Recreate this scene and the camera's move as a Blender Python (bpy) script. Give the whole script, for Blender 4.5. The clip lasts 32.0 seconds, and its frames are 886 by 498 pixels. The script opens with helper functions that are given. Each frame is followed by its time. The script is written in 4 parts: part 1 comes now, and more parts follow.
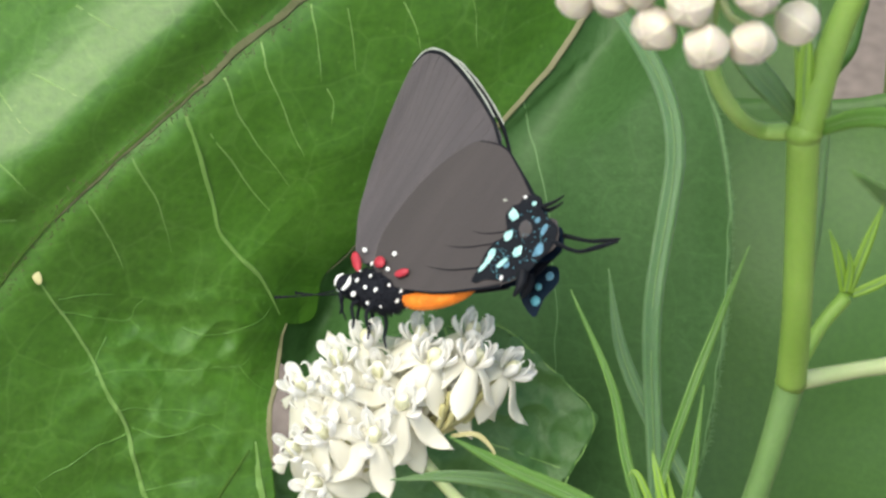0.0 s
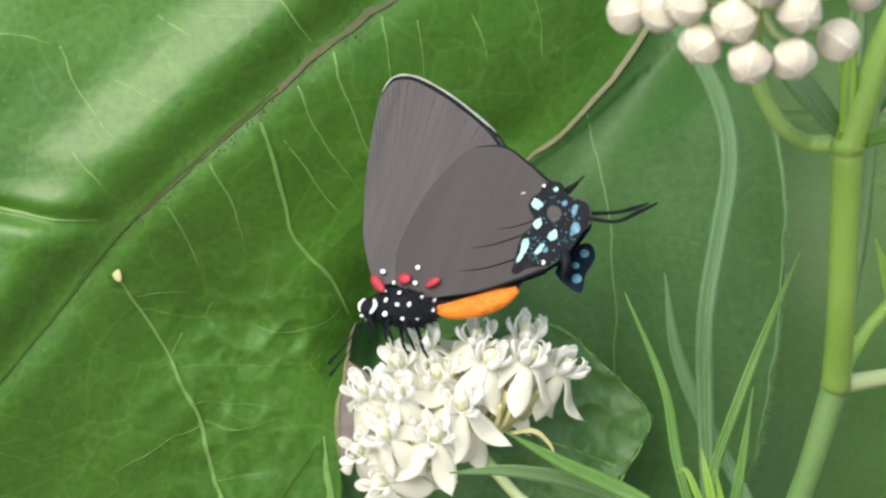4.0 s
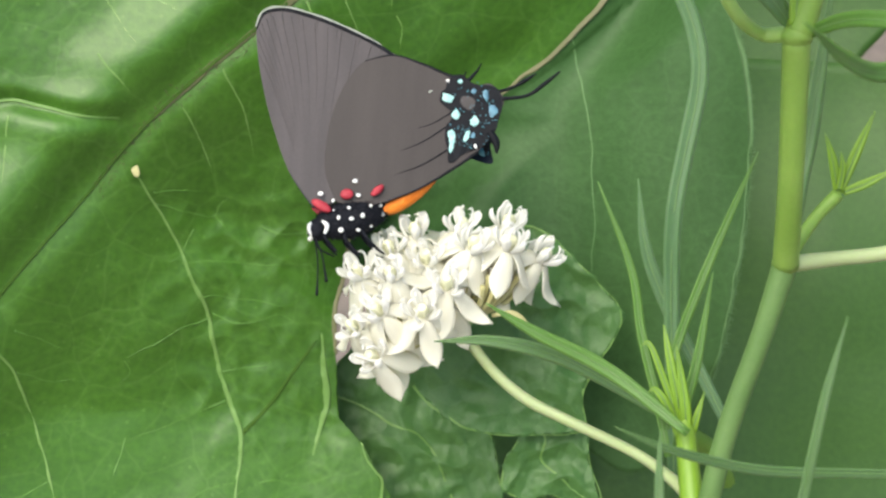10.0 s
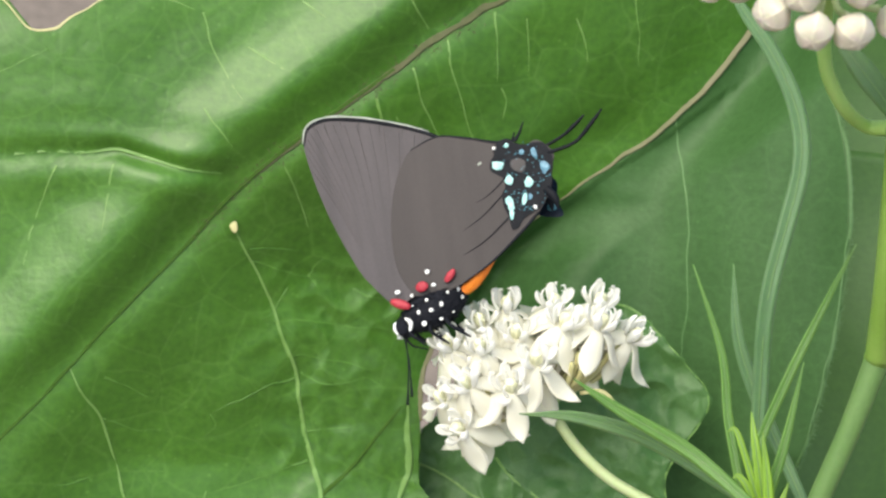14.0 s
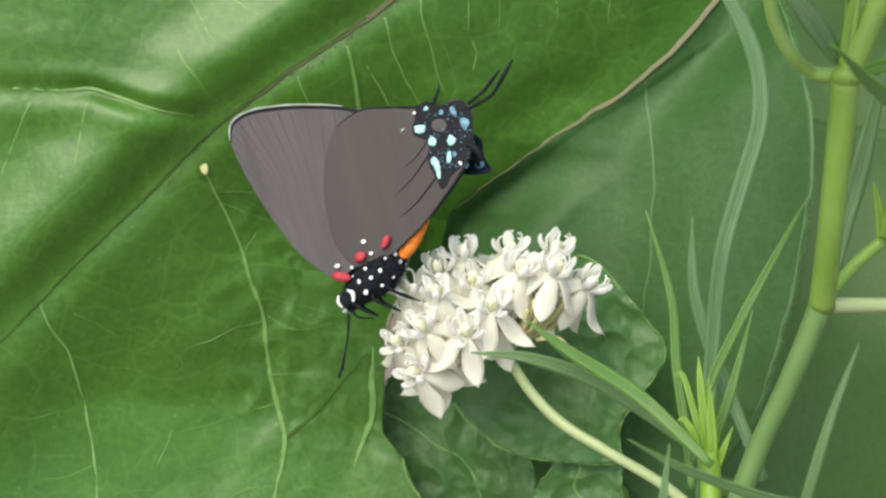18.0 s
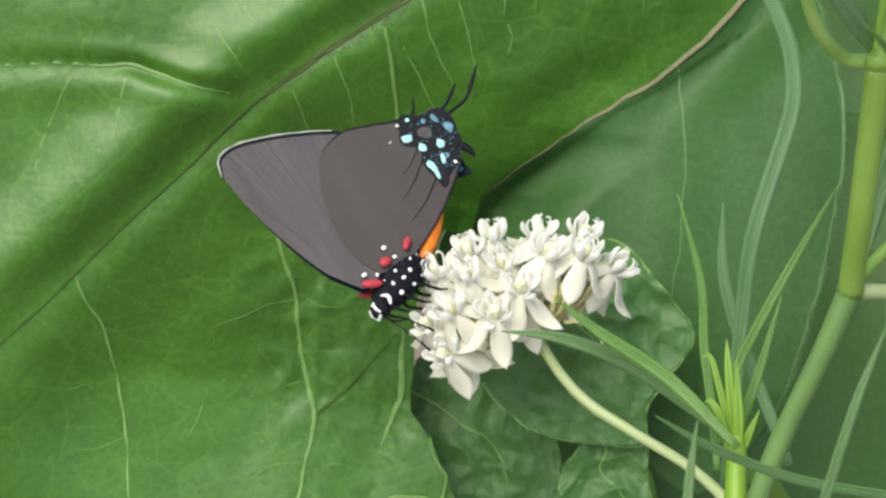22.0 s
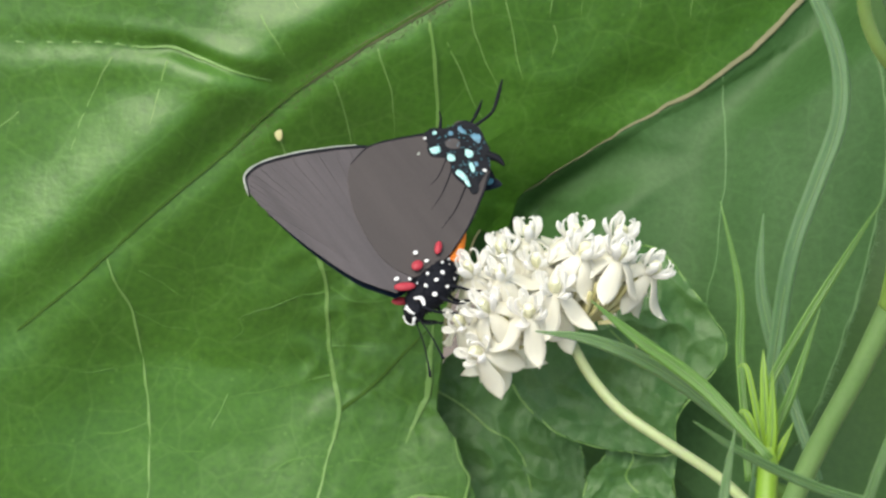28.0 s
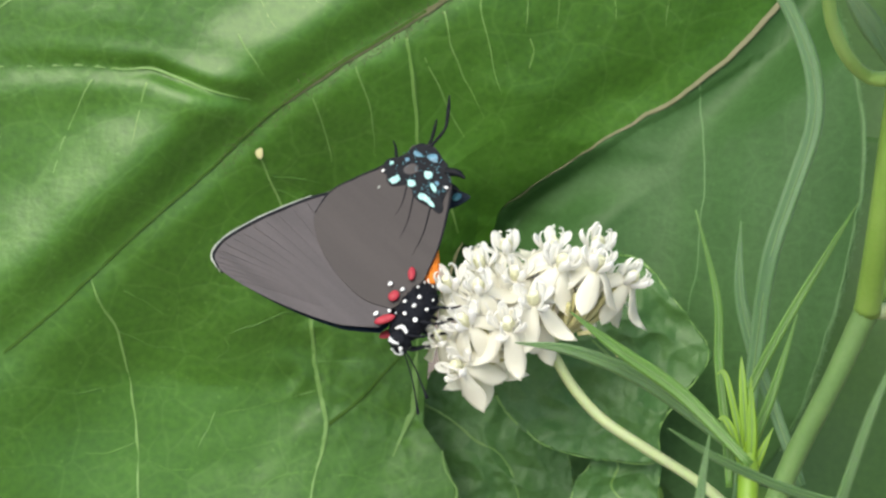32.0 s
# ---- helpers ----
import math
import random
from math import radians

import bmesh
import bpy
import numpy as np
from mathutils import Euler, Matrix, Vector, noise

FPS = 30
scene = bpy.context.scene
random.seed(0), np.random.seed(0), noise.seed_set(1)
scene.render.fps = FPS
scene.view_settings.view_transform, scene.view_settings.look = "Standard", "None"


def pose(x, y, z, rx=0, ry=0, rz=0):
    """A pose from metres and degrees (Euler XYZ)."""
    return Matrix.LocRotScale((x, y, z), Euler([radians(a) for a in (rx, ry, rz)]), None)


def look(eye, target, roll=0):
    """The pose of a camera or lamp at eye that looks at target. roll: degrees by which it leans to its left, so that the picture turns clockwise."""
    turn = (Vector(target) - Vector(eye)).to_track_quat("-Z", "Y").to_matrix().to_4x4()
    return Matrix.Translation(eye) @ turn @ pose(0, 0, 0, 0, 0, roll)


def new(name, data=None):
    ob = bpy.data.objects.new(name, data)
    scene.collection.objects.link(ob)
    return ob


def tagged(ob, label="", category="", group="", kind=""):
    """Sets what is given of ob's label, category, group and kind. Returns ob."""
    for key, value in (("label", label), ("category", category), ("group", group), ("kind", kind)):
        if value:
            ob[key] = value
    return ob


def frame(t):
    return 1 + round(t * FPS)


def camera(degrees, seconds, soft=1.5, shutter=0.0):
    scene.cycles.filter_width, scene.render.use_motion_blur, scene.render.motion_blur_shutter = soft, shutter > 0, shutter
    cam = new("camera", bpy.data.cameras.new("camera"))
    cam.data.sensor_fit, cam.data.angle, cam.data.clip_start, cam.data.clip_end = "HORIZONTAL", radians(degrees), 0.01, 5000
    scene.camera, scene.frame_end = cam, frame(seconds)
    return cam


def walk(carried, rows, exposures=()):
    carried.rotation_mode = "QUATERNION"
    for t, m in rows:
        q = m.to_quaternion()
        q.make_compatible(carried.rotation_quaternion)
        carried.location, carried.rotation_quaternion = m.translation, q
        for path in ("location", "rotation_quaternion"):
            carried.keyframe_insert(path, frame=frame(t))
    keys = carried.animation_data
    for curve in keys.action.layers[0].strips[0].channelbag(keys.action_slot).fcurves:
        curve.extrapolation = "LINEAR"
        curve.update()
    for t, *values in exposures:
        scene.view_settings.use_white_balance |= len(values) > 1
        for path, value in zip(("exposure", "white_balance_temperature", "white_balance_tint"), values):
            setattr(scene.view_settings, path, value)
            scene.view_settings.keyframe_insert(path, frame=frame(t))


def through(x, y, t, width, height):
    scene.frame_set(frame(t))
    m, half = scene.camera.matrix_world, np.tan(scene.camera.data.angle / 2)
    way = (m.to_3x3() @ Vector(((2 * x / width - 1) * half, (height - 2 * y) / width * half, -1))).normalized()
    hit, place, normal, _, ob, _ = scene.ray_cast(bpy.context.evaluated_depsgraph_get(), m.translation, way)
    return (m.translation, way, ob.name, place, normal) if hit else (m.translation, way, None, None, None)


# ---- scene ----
# Camera -----------------------------------------------------------------
cam = camera(25.0, 32.0, soft=2.5)
cam.data.dof.use_dof, cam.data.dof.focus_distance, cam.data.dof.aperture_fstop = True, 0.185, 100.0
# The plants stand on a slope of view that looks down by 30 degrees: u right, v up, w towards the viewer.
BASE = Matrix.Translation((0, 0, 0.6)) @ Matrix.Rotation(radians(60), 4, "X")
MM = 0.001
PATH = [
    (0, -0.00549, -0.14975, 0.69240, 58.603, -0.132, -3.929),
    (0.5, -0.00549, -0.15045, 0.69436, 58.333, -0.337, -3.956),
    (1, -0.00694, -0.15256, 0.69465, 58.463, -0.467, -3.937),
    (1.5, -0.00784, -0.15319, 0.69358, 58.822, -0.429, -3.750),
    (2, -0.00668, -0.15329, 0.69411, 58.984, -0.197, -3.474),
    (2.5, -0.00614, -0.15356, 0.69659, 59.435, 0.084, -2.332),
    (3, -0.00607, -0.15504, 0.69640, 59.467, 0.051, -2.187),
    (3.5, -0.00448, -0.15435, 0.69558, 58.804, 0.271, -2.001),
    (5.5, -0.00343, -0.16711, 0.69731, 59.585, 0.681, 0.407),
    (6, -0.00193, -0.16965, 0.69836, 60.009, 0.970, 0.674),
    (6.5, -0.00243, -0.17183, 0.69685, 59.792, 1.172, 1.335),
    (7, -0.00118, -0.17328, 0.69732, 59.965, 0.945, 0.824),
    (7.5, -0.00060, -0.17410, 0.69756, 60.106, 0.224, 0.153),
    (8, -0.00031, -0.17392, 0.69672, 59.771, -0.493, -0.289),
    (8.5, -0.00150, -0.17451, 0.69741, 61.427, -0.529, -0.583),
    (9, -0.00153, -0.17511, 0.69653, 61.337, -0.544, -0.241),
    (9.5, -0.00214, -0.17597, 0.69396, 60.533, -0.672, -0.398),
    (10, -0.00262, -0.17634, 0.69252, 59.894, -0.758, -0.481),
    (10.5, -0.00166, -0.17560, 0.69238, 60.040, -0.853, 0.066),
    (11, -0.00183, -0.17568, 0.69295, 60.561, -0.923, 0.135),
    (11.5, -0.00135, -0.17776, 0.69547, 61.946, -0.852, 1.191),
    (12, -0.00218, -0.17832, 0.69282, 62.055, -0.917, 2.510),
    (12.5, -0.00213, -0.17631, 0.69254, 61.732, -1.153, 2.544),
    (13, -0.00265, -0.17469, 0.69271, 61.754, -1.701, 2.588),
    (13.5, -0.00329, -0.17528, 0.69296, 61.883, -2.218, 2.825),
    (15.5, 0.00231, -0.18277, 0.69033, 61.751, -2.967, 5.270),
    (16, 0.00391, -0.18362, 0.69126, 62.165, -3.086, 4.629),
    (16.5, 0.00449, -0.18287, 0.69166, 62.005, -3.220, 3.868),
    (17, 0.00474, -0.18267, 0.69074, 61.548, -3.551, 3.755),
    (17.5, 0.00437, -0.18252, 0.68975, 61.366, -3.794, 4.034),
    (18, 0.00409, -0.18185, 0.68914, 61.940, -3.636, 4.949),
    (18.5, 0.00362, -0.18199, 0.68901, 61.966, -3.289, 5.599),
    (19, 0.00306, -0.18209, 0.68868, 62.343, -3.206, 6.394),
    (19.5, 0.00271, -0.18318, 0.68797, 62.315, -2.953, 6.578),
    (20, 0.00194, -0.18418, 0.68785, 62.332, -3.045, 6.982),
    (20.5, 0.00304, -0.18550, 0.68922, 63.027, -3.898, 6.857),
    (21, 0.00346, -0.18580, 0.68840, 62.633, -4.154, 6.407),
    (21.5, 0.00374, -0.18509, 0.68918, 62.029, -4.369, 5.777),
    (22, 0.00375, -0.18432, 0.68860, 61.741, -4.336, 6.169),
    (22.5, 0.00345, -0.18445, 0.68897, 60.540, -4.809, 6.198),
    (23, 0.00324, -0.18502, 0.69024, 60.909, -5.225, 5.959),
    (23.5, 0.00190, -0.18424, 0.68747, 60.700, -5.242, 6.870),
    (24, 0.00090, -0.18245, 0.68584, 60.290, -5.897, 7.837),
    (24.5, 0.00073, -0.18183, 0.68492, 60.222, -5.610, 7.852),
    (26.5, 0.00056, -0.18293, 0.68505, 61.370, -6.117, 7.758),
    (27, 0.00175, -0.18305, 0.68616, 62.469, -5.957, 7.505),
    (27.5, 0.00192, -0.18356, 0.68642, 62.400, -6.358, 7.698),
    (28, 0.00182, -0.18386, 0.68621, 61.976, -6.489, 7.807),
    (28.5, 0.00207, -0.18392, 0.68722, 62.397, -6.408, 7.596),
    (29, 0.00378, -0.18364, 0.68661, 62.792, -6.471, 7.306),
    (29.5, 0.00377, -0.18366, 0.68623, 62.315, -6.277, 6.948),
    (30, 0.00374, -0.18371, 0.68653, 62.028, -6.078, 7.290),
    (30.5, 0.00365, -0.18361, 0.68628, 61.895, -5.889, 7.515),
    (31, 0.00391, -0.18374, 0.68671, 62.669, -5.657, 7.282),
    (31.5, 0.00405, -0.18385, 0.68670, 62.841, -5.383, 7.411),
    (32, 0.00411, -0.18474, 0.68705, 62.428, -5.356, 7.305),
]
walk(cam, [(t, pose(*p)) for t, *p in PATH], exposures=[(0, 0.59, 7000, 6), (13, 0.62, 7000, 6), (16.2, 0.69, 7000, 6), (17.1, 0.46, 7000, 6), (25, 0.45, 7000, 6), (29, 0.48, 7000, 6), (32.0, 0.48, 7000, 6)])

# Light ------------------------------------------------------------------
world = bpy.data.worlds.new("sky")
scene.world = world
world.use_nodes = True
wn = world.node_tree.nodes
sky = wn.new("ShaderNodeTexSky")
sky.sky_type = "NISHITA"
sky.sun_disc = False
sky.sun_elevation, sky.sun_rotation = radians(57), radians(-147)
sky.dust_density, sky.ozone_density = 3.0, 1.0
wn["Background"].inputs["Strength"].default_value = 0.15
world.node_tree.links.new(sky.outputs[0], wn["Background"].inputs["Color"])
sun = new("sun", bpy.data.lights.new("sun", "SUN"))
sun.data.energy, sun.data.angle, sun.data.color = 2.1, radians(50), (1.0, 1.0, 0.94)
sun.matrix_basis = look((-0.85, -1.3, 3.0), (0, 0, 0.6))


# Materials --------------------------------------------------------------
def material(name, low, high, rough=0.5, scale=300.0, bump=0.15, detail=4.0, metal=0.0, spec=0.5, fine=2500.0, sheen=0.0, trans=0.0, stretch=None, radius=(0.6, 1.0, 0.3), through=0.0):
    m = bpy.data.materials.new(name)
    m.use_nodes = True
    n, l = m.node_tree.nodes, m.node_tree.links
    b = n["Principled BSDF"]
    co = n.new("ShaderNodeTexCoord")
    big = n.new("ShaderNodeTexNoise")
    big.inputs["Scale"].default_value, big.inputs["Detail"].default_value = scale, detail
    if stretch:
        mp = n.new("ShaderNodeMapping")
        mp.inputs["Rotation"].default_value[2] = radians(stretch[2])
        mp.inputs["Scale"].default_value = (stretch[0], stretch[1], 1)
        l.new(co.outputs["Object"], mp.inputs["Vector"])
        l.new(mp.outputs["Vector"], big.inputs["Vector"])
    else:
        l.new(co.outputs["Object"], big.inputs["Vector"])
    small = n.new("ShaderNodeTexNoise")
    small.inputs["Scale"].default_value, small.inputs["Detail"].default_value = fine, 3.0
    l.new(co.outputs["Object"], small.inputs["Vector"])
    mix = n.new("ShaderNodeMix")
    mix.data_type = "RGBA"
    mix.inputs["A"].default_value, mix.inputs["B"].default_value = (*low, 1), (*high, 1)
    av = n.new("ShaderNodeMath")
    av.operation = "MULTIPLY_ADD"
    av.inputs[1].default_value, av.inputs[2].default_value = 0.35, -0.17
    l.new(small.outputs["Fac"], av.inputs[0])
    su = n.new("ShaderNodeMath")
    su.operation, su.use_clamp = "ADD", True
    l.new(big.outputs["Fac"], su.inputs[0])
    l.new(av.outputs[0], su.inputs[1])
    l.new(su.outputs[0], mix.inputs["Factor"])
    l.new(mix.outputs["Result"], b.inputs["Base Color"])
    b.inputs["Roughness"].default_value, b.inputs["Metallic"].default_value = rough, metal
    b.inputs["Specular IOR Level"].default_value = spec
    if sheen:
        b.inputs["Sheen Weight"].default_value = sheen
    if trans:
        b.inputs["Subsurface Weight"].default_value = trans
        b.inputs["Subsurface Radius"].default_value = radius
        b.inputs["Subsurface Scale"].default_value = 0.0008
    if bump:
        bp = n.new("ShaderNodeBump")
        bp.inputs["Strength"].default_value, bp.inputs["Distance"].default_value = bump, 0.0004
        l.new(su.outputs[0], bp.inputs["Height"])
        l.new(bp.outputs["Normal"], b.inputs["Normal"])
    if through:
        tl = n.new("ShaderNodeBsdfTranslucent")
        l.new(mix.outputs["Result"], tl.inputs["Color"])
        ms = n.new("ShaderNodeMixShader")
        ms.inputs["Fac"].default_value = through
        l.new(b.outputs["BSDF"], ms.inputs[1])
        l.new(tl.outputs["BSDF"], ms.inputs[2])
        l.new(ms.outputs["Shader"], n["Material Output"].inputs["Surface"])
    return m


def leaf_material(name, low, high, vein, rough=0.42, cell=190.0, strength=0.5, bump=0.35):
    """Leaf skin with a net of fine pale veinlets between raised cells."""
    m = material(name, low, high, rough, 70.0, 0.0, 8.0, fine=1300.0)
    n, l = m.node_tree.nodes, m.node_tree.links
    b = n["Principled BSDF"]
    mix = b.inputs["Base Color"].links[0].from_node
    speck = next(x for x in n if x.type == "MATH" and x.operation == "MULTIPLY_ADD")
    speck.inputs[1].default_value, speck.inputs[2].default_value = 1.3, -0.65
    co = next(x for x in n if x.type == "TEX_COORD")
    warp = n.new("ShaderNodeTexNoise")
    warp.inputs["Scale"].default_value = 120.0
    l.new(co.outputs["Object"], warp.inputs["Vector"])
    add = n.new("ShaderNodeVectorMath")
    add.operation = "MULTIPLY_ADD"
    add.inputs[1].default_value = (0.0035, 0.0035, 0.0035)
    l.new(warp.outputs["Color"], add.inputs[0])
    l.new(co.outputs["Object"], add.inputs[2])
    vo = n.new("ShaderNodeTexVoronoi")
    vo.feature = "DISTANCE_TO_EDGE"
    vo.inputs["Scale"].default_value = cell
    l.new(add.outputs[0], vo.inputs["Vector"])
    ra = n.new("ShaderNodeMapRange")
    ra.inputs["From Min"].default_value, ra.inputs["From Max"].default_value = 0.0, 0.035
    ra.inputs["To Min"].default_value, ra.inputs["To Max"].default_value = strength * 0.45, 0.0
    l.new(vo.outputs["Distance"], ra.inputs["Value"])
    v3 = n.new("ShaderNodeTexVoronoi")
    v3.feature = "DISTANCE_TO_EDGE"
    v3.inputs["Scale"].default_value = cell * 4.3
    l.new(add.outputs[0], v3.inputs["Vector"])
    r3 = n.new("ShaderNodeMapRange")
    r3.inputs["From Min"].default_value, r3.inputs["From Max"].default_value = 0.0, 0.2
    r3.inputs["To Min"].default_value, r3.inputs["To Max"].default_value = strength * 0.35, 0.0
    l.new(v3.outputs["Distance"], r3.inputs["Value"])
    gap = n.new("ShaderNodeTexNoise")
    gap.inputs["Scale"].default_value, gap.inputs["Detail"].default_value = cell * 0.8, 2.0
    l.new(co.outputs["Object"], gap.inputs["Vector"])
    g2 = n.new("ShaderNodeMapRange")
    g2.inputs["From Min"].default_value, g2.inputs["From Max"].default_value = 0.42, 0.62
    l.new(gap.outputs["Fac"], g2.inputs["Value"])
    both = n.new("ShaderNodeMath")
    both.operation = "ADD"
    l.new(ra.outputs["Result"], both.inputs[0])
    thin = n.new("ShaderNodeMath")
    thin.operation = "MULTIPLY"
    l.new(r3.outputs["Result"], thin.inputs[0])
    l.new(g2.outputs["Result"], thin.inputs[1])
    l.new(thin.outputs[0], both.inputs[1])
    dots = n.new("ShaderNodeTexVoronoi")
    dots.inputs["Scale"].default_value = 520.0
    l.new(co.outputs["Object"], dots.inputs["Vector"])
    d2 = n.new("ShaderNodeMapRange")
    d2.inputs["From Min"].default_value, d2.inputs["From Max"].default_value = 0.06, 0.14
    d2.inputs["To Min"].default_value, d2.inputs["To Max"].default_value = strength * 0.8, 0.0
    l.new(dots.outputs["Distance"], d2.inputs["Value"])
    fac = n.new("ShaderNodeMath")
    fac.operation = "MAXIMUM"
    l.new(both.outputs[0], fac.inputs[0])
    l.new(d2.outputs["Result"], fac.inputs[1])
    v2 = n.new("ShaderNodeMix")
    v2.data_type = "RGBA"
    v2.inputs["B"].default_value = (*vein, 1)
    l.new(mix.outputs["Result"], v2.inputs["A"])
    l.new(fac.outputs[0], v2.inputs["Factor"])
    l.new(v2.outputs["Result"], b.inputs["Base Color"])
    bp = n.new("ShaderNodeBump")
    bp.inputs["Strength"].default_value, bp.inputs["Distance"].default_value = bump, 0.0004
    l.new(vo.outputs["Distance"], bp.inputs["Height"])
    fine = [x for x in n if x.type == "TEX_NOISE"][1]
    b2 = n.new("ShaderNodeBump")
    b2.inputs["Strength"].default_value, b2.inputs["Distance"].default_value = 0.22, 0.0003
    l.new(fine.outputs["Fac"], b2.inputs["Height"])
    l.new(bp.outputs["Normal"], b2.inputs["Normal"])
    l.new(b2.outputs["Normal"], b.inputs["Normal"])
    return m


LEAF = leaf_material("broad_leaf", (0.028, 0.098, 0.0045), (0.062, 0.185, 0.0135), (0.1218, 0.2697, 0.0522), 0.45, 170.0, 0.45, 0.2)
LEAF.node_tree.nodes["Principled BSDF"].inputs["Specular IOR Level"].default_value = 0.6
# the side leaf's bluish sheen is mixed into its base colour
LEAF_SHEEN = leaf_material("side_leaf", (0.0266, 0.0817, 0.0171), (0.04465, 0.1178, 0.03135), (0.0783, 0.1827, 0.05655), 0.58, strength=0.3, bump=0.10)
LEAF_SHEEN.node_tree.nodes["Principled BSDF"].inputs["Specular IOR Level"].default_value = 0.35
LEAF_DARK = leaf_material("crinkled_leaf", (0.03523, 0.1135, 0.01957), (0.06656, 0.1683, 0.03915), (0.1218, 0.2349, 0.087), 0.5, 420.0, 0.3, 0.5)
LEAF_BACK = leaf_material("back_leaf", (0.028, 0.092, 0.010), (0.048, 0.13, 0.017), (0.0609, 0.1479, 0.0348), 0.55, 60.0, 0.15)
NARROW = material("narrow_leaf", (0.05916, 0.1566, 0.01914), (0.1044, 0.2262, 0.0435), 0.5, 260.0, 0.3, trans=0.3)
NARROW_BLUE = material("narrow_leaf_bluish", (0.06264, 0.1348, 0.0435), (0.1087, 0.2018, 0.0783), 0.55, 260.0, 0.3, trans=0.3)
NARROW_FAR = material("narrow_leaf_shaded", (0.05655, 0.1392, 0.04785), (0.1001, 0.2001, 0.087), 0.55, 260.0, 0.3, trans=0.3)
MIDVEIN = material("midvein", (0.0957, 0.2001, 0.0522), (0.1479, 0.261, 0.0957), 0.5, 400.0)
SHOOT = material("young_leaf", (0.13, 0.27, 0.018), (0.21, 0.36, 0.035), 0.45, 200.0)
STEM = material("green_stem", (0.1436, 0.2775, 0.0335), (0.2393, 0.3828, 0.08135), 0.5, 220.0, 0.3, trans=0.2)
STEM_DULL = material("hairy_stem", (0.068, 0.155, 0.035), (0.14, 0.245, 0.075), 0.65, 260.0, 0.4, trans=0.2)
PEDUNCLE = material("pale_stem", (0.33, 0.42, 0.19), (0.44, 0.51, 0.28), 0.45, 200.0, trans=0.2)
PEDUNCLE_GREEN = material("green_peduncle", (0.2488, 0.4298, 0.09048), (0.3732, 0.5542, 0.1697), 0.5, 200.0, trans=0.2)
VEIN = material("leaf_vein", (0.0957, 0.2262, 0.0348), (0.1827, 0.3306, 0.087), 0.5, 250.0)
VEIN_SIDE = material("side_vein", (0.06655, 0.1627, 0.04437), (0.1183, 0.2292, 0.08874), 0.6, 500.0, 0.4)
VEINLET = material("veinlet", (0.0522, 0.1566, 0.01392), (0.1044, 0.2436, 0.0435), 0.5, 350.0)
VEIN_FAINT = material("fine_vein", (0.095, 0.22, 0.035), (0.19, 0.335, 0.10), 0.5, 350.0)
MIDRIB = material("leaf_midrib", (0.07, 0.092, 0.036), (0.155, 0.15, 0.085), 0.8, 420.0, 0.5, spec=0.2)
# dark green that paints the shade lying in the leaf's grooves
RIB_SHADE = material("lower_midrib", (0.030, 0.075, 0.010), (0.060, 0.125, 0.024), 0.8, 300.0, spec=0.1)
RIB_BROWN = material("brown_rib", (0.13, 0.15, 0.06), (0.24, 0.215, 0.13), 0.65, 350.0, 0.5)
PETAL = material("petal", (0.96, 0.945, 0.84), (0.985, 0.975, 0.91), 0.5, 350.0, 0.1, through=0.5)
HOOD = material("hood", (0.965, 0.96, 0.92), (0.985, 0.98, 0.96), 0.42, 400.0, 0.1, through=0.4)
COLUMN = material("column", (0.66, 0.67, 0.40), (0.90, 0.89, 0.70), 0.45, 900.0)
BRACT = material("tan_bract", (0.42, 0.40, 0.17), (0.58, 0.55, 0.30), 0.6, 500.0, 0.3)
BUD = material("bud", (0.4784, 0.4278, 0.345), (0.6808, 0.6394, 0.552), 0.65, 900.0, 0.4, trans=0.3)
BUD_RIDGE = material("bud_ridge", (0.658, 0.611, 0.4794), (0.7896, 0.752, 0.6392), 0.6, 700.0, 0.2, trans=0.3)
WING = material("wing", (0.038, 0.0325, 0.033), (0.066, 0.056, 0.056), 0.62, 260.0, 0.06, sheen=0.15, fine=5000.0, spec=0.3, stretch=(2.2, 0.25, 35))
WING_FORE = material("forewing", (0.040, 0.036, 0.040), (0.100, 0.087, 0.094), 0.6, 260.0, 0.06, sheen=0.2, fine=5000.0, spec=0.3, stretch=(2.6, 0.2, -8))
FRINGE = material("fringe", (0.26, 0.29, 0.25), (0.44, 0.47, 0.42), 0.7, 900.0, 0.2)
WING_VEIN = material("wing_vein", (0.042, 0.037, 0.039), (0.07, 0.06, 0.062), 0.65, 600.0, 0.1)
WING_DARK = material("wing_edge", (0.00348, 0.00435, 0.00696), (0.01218, 0.01392, 0.01914), 0.6, 900.0, 0.3, spec=0.15)
FUR = material("black_scales", (0.00522, 0.00609, 0.01044), (0.01566, 0.0174, 0.02436), 0.75, 1500.0, 0.8, fine=6000.0, spec=0.15)
CYAN = material("cyan_scales", (0.10, 0.42, 0.44), (0.62, 0.92, 0.88), 0.5, 1800.0, 0.5)
BLUE = material("blue_scales", (0.0087, 0.0522, 0.1044), (0.174, 0.4002, 0.5394), 0.4, 1600.0, 0.4)
BLUE_DUST = material("blue_dust", (0.0174, 0.1044, 0.1566), (0.1044, 0.3654, 0.4524), 0.4, 1400.0, 0.3)
DORSAL = material("dorsal_scales", (0.00348, 0.00609, 0.01218), (0.00696, 0.01914, 0.03915), 0.5, 700.0, 0.3, spec=0.2)
RED = material("red_scales", (0.30, 0.012, 0.03), (0.46, 0.035, 0.055), 0.55, 1800.0, 0.4)
ORANGE = material("orange_scales", (0.60, 0.12, 0.006), (0.9, 0.27, 0.02), 0.65, 1300.0, 0.8, fine=5000.0)
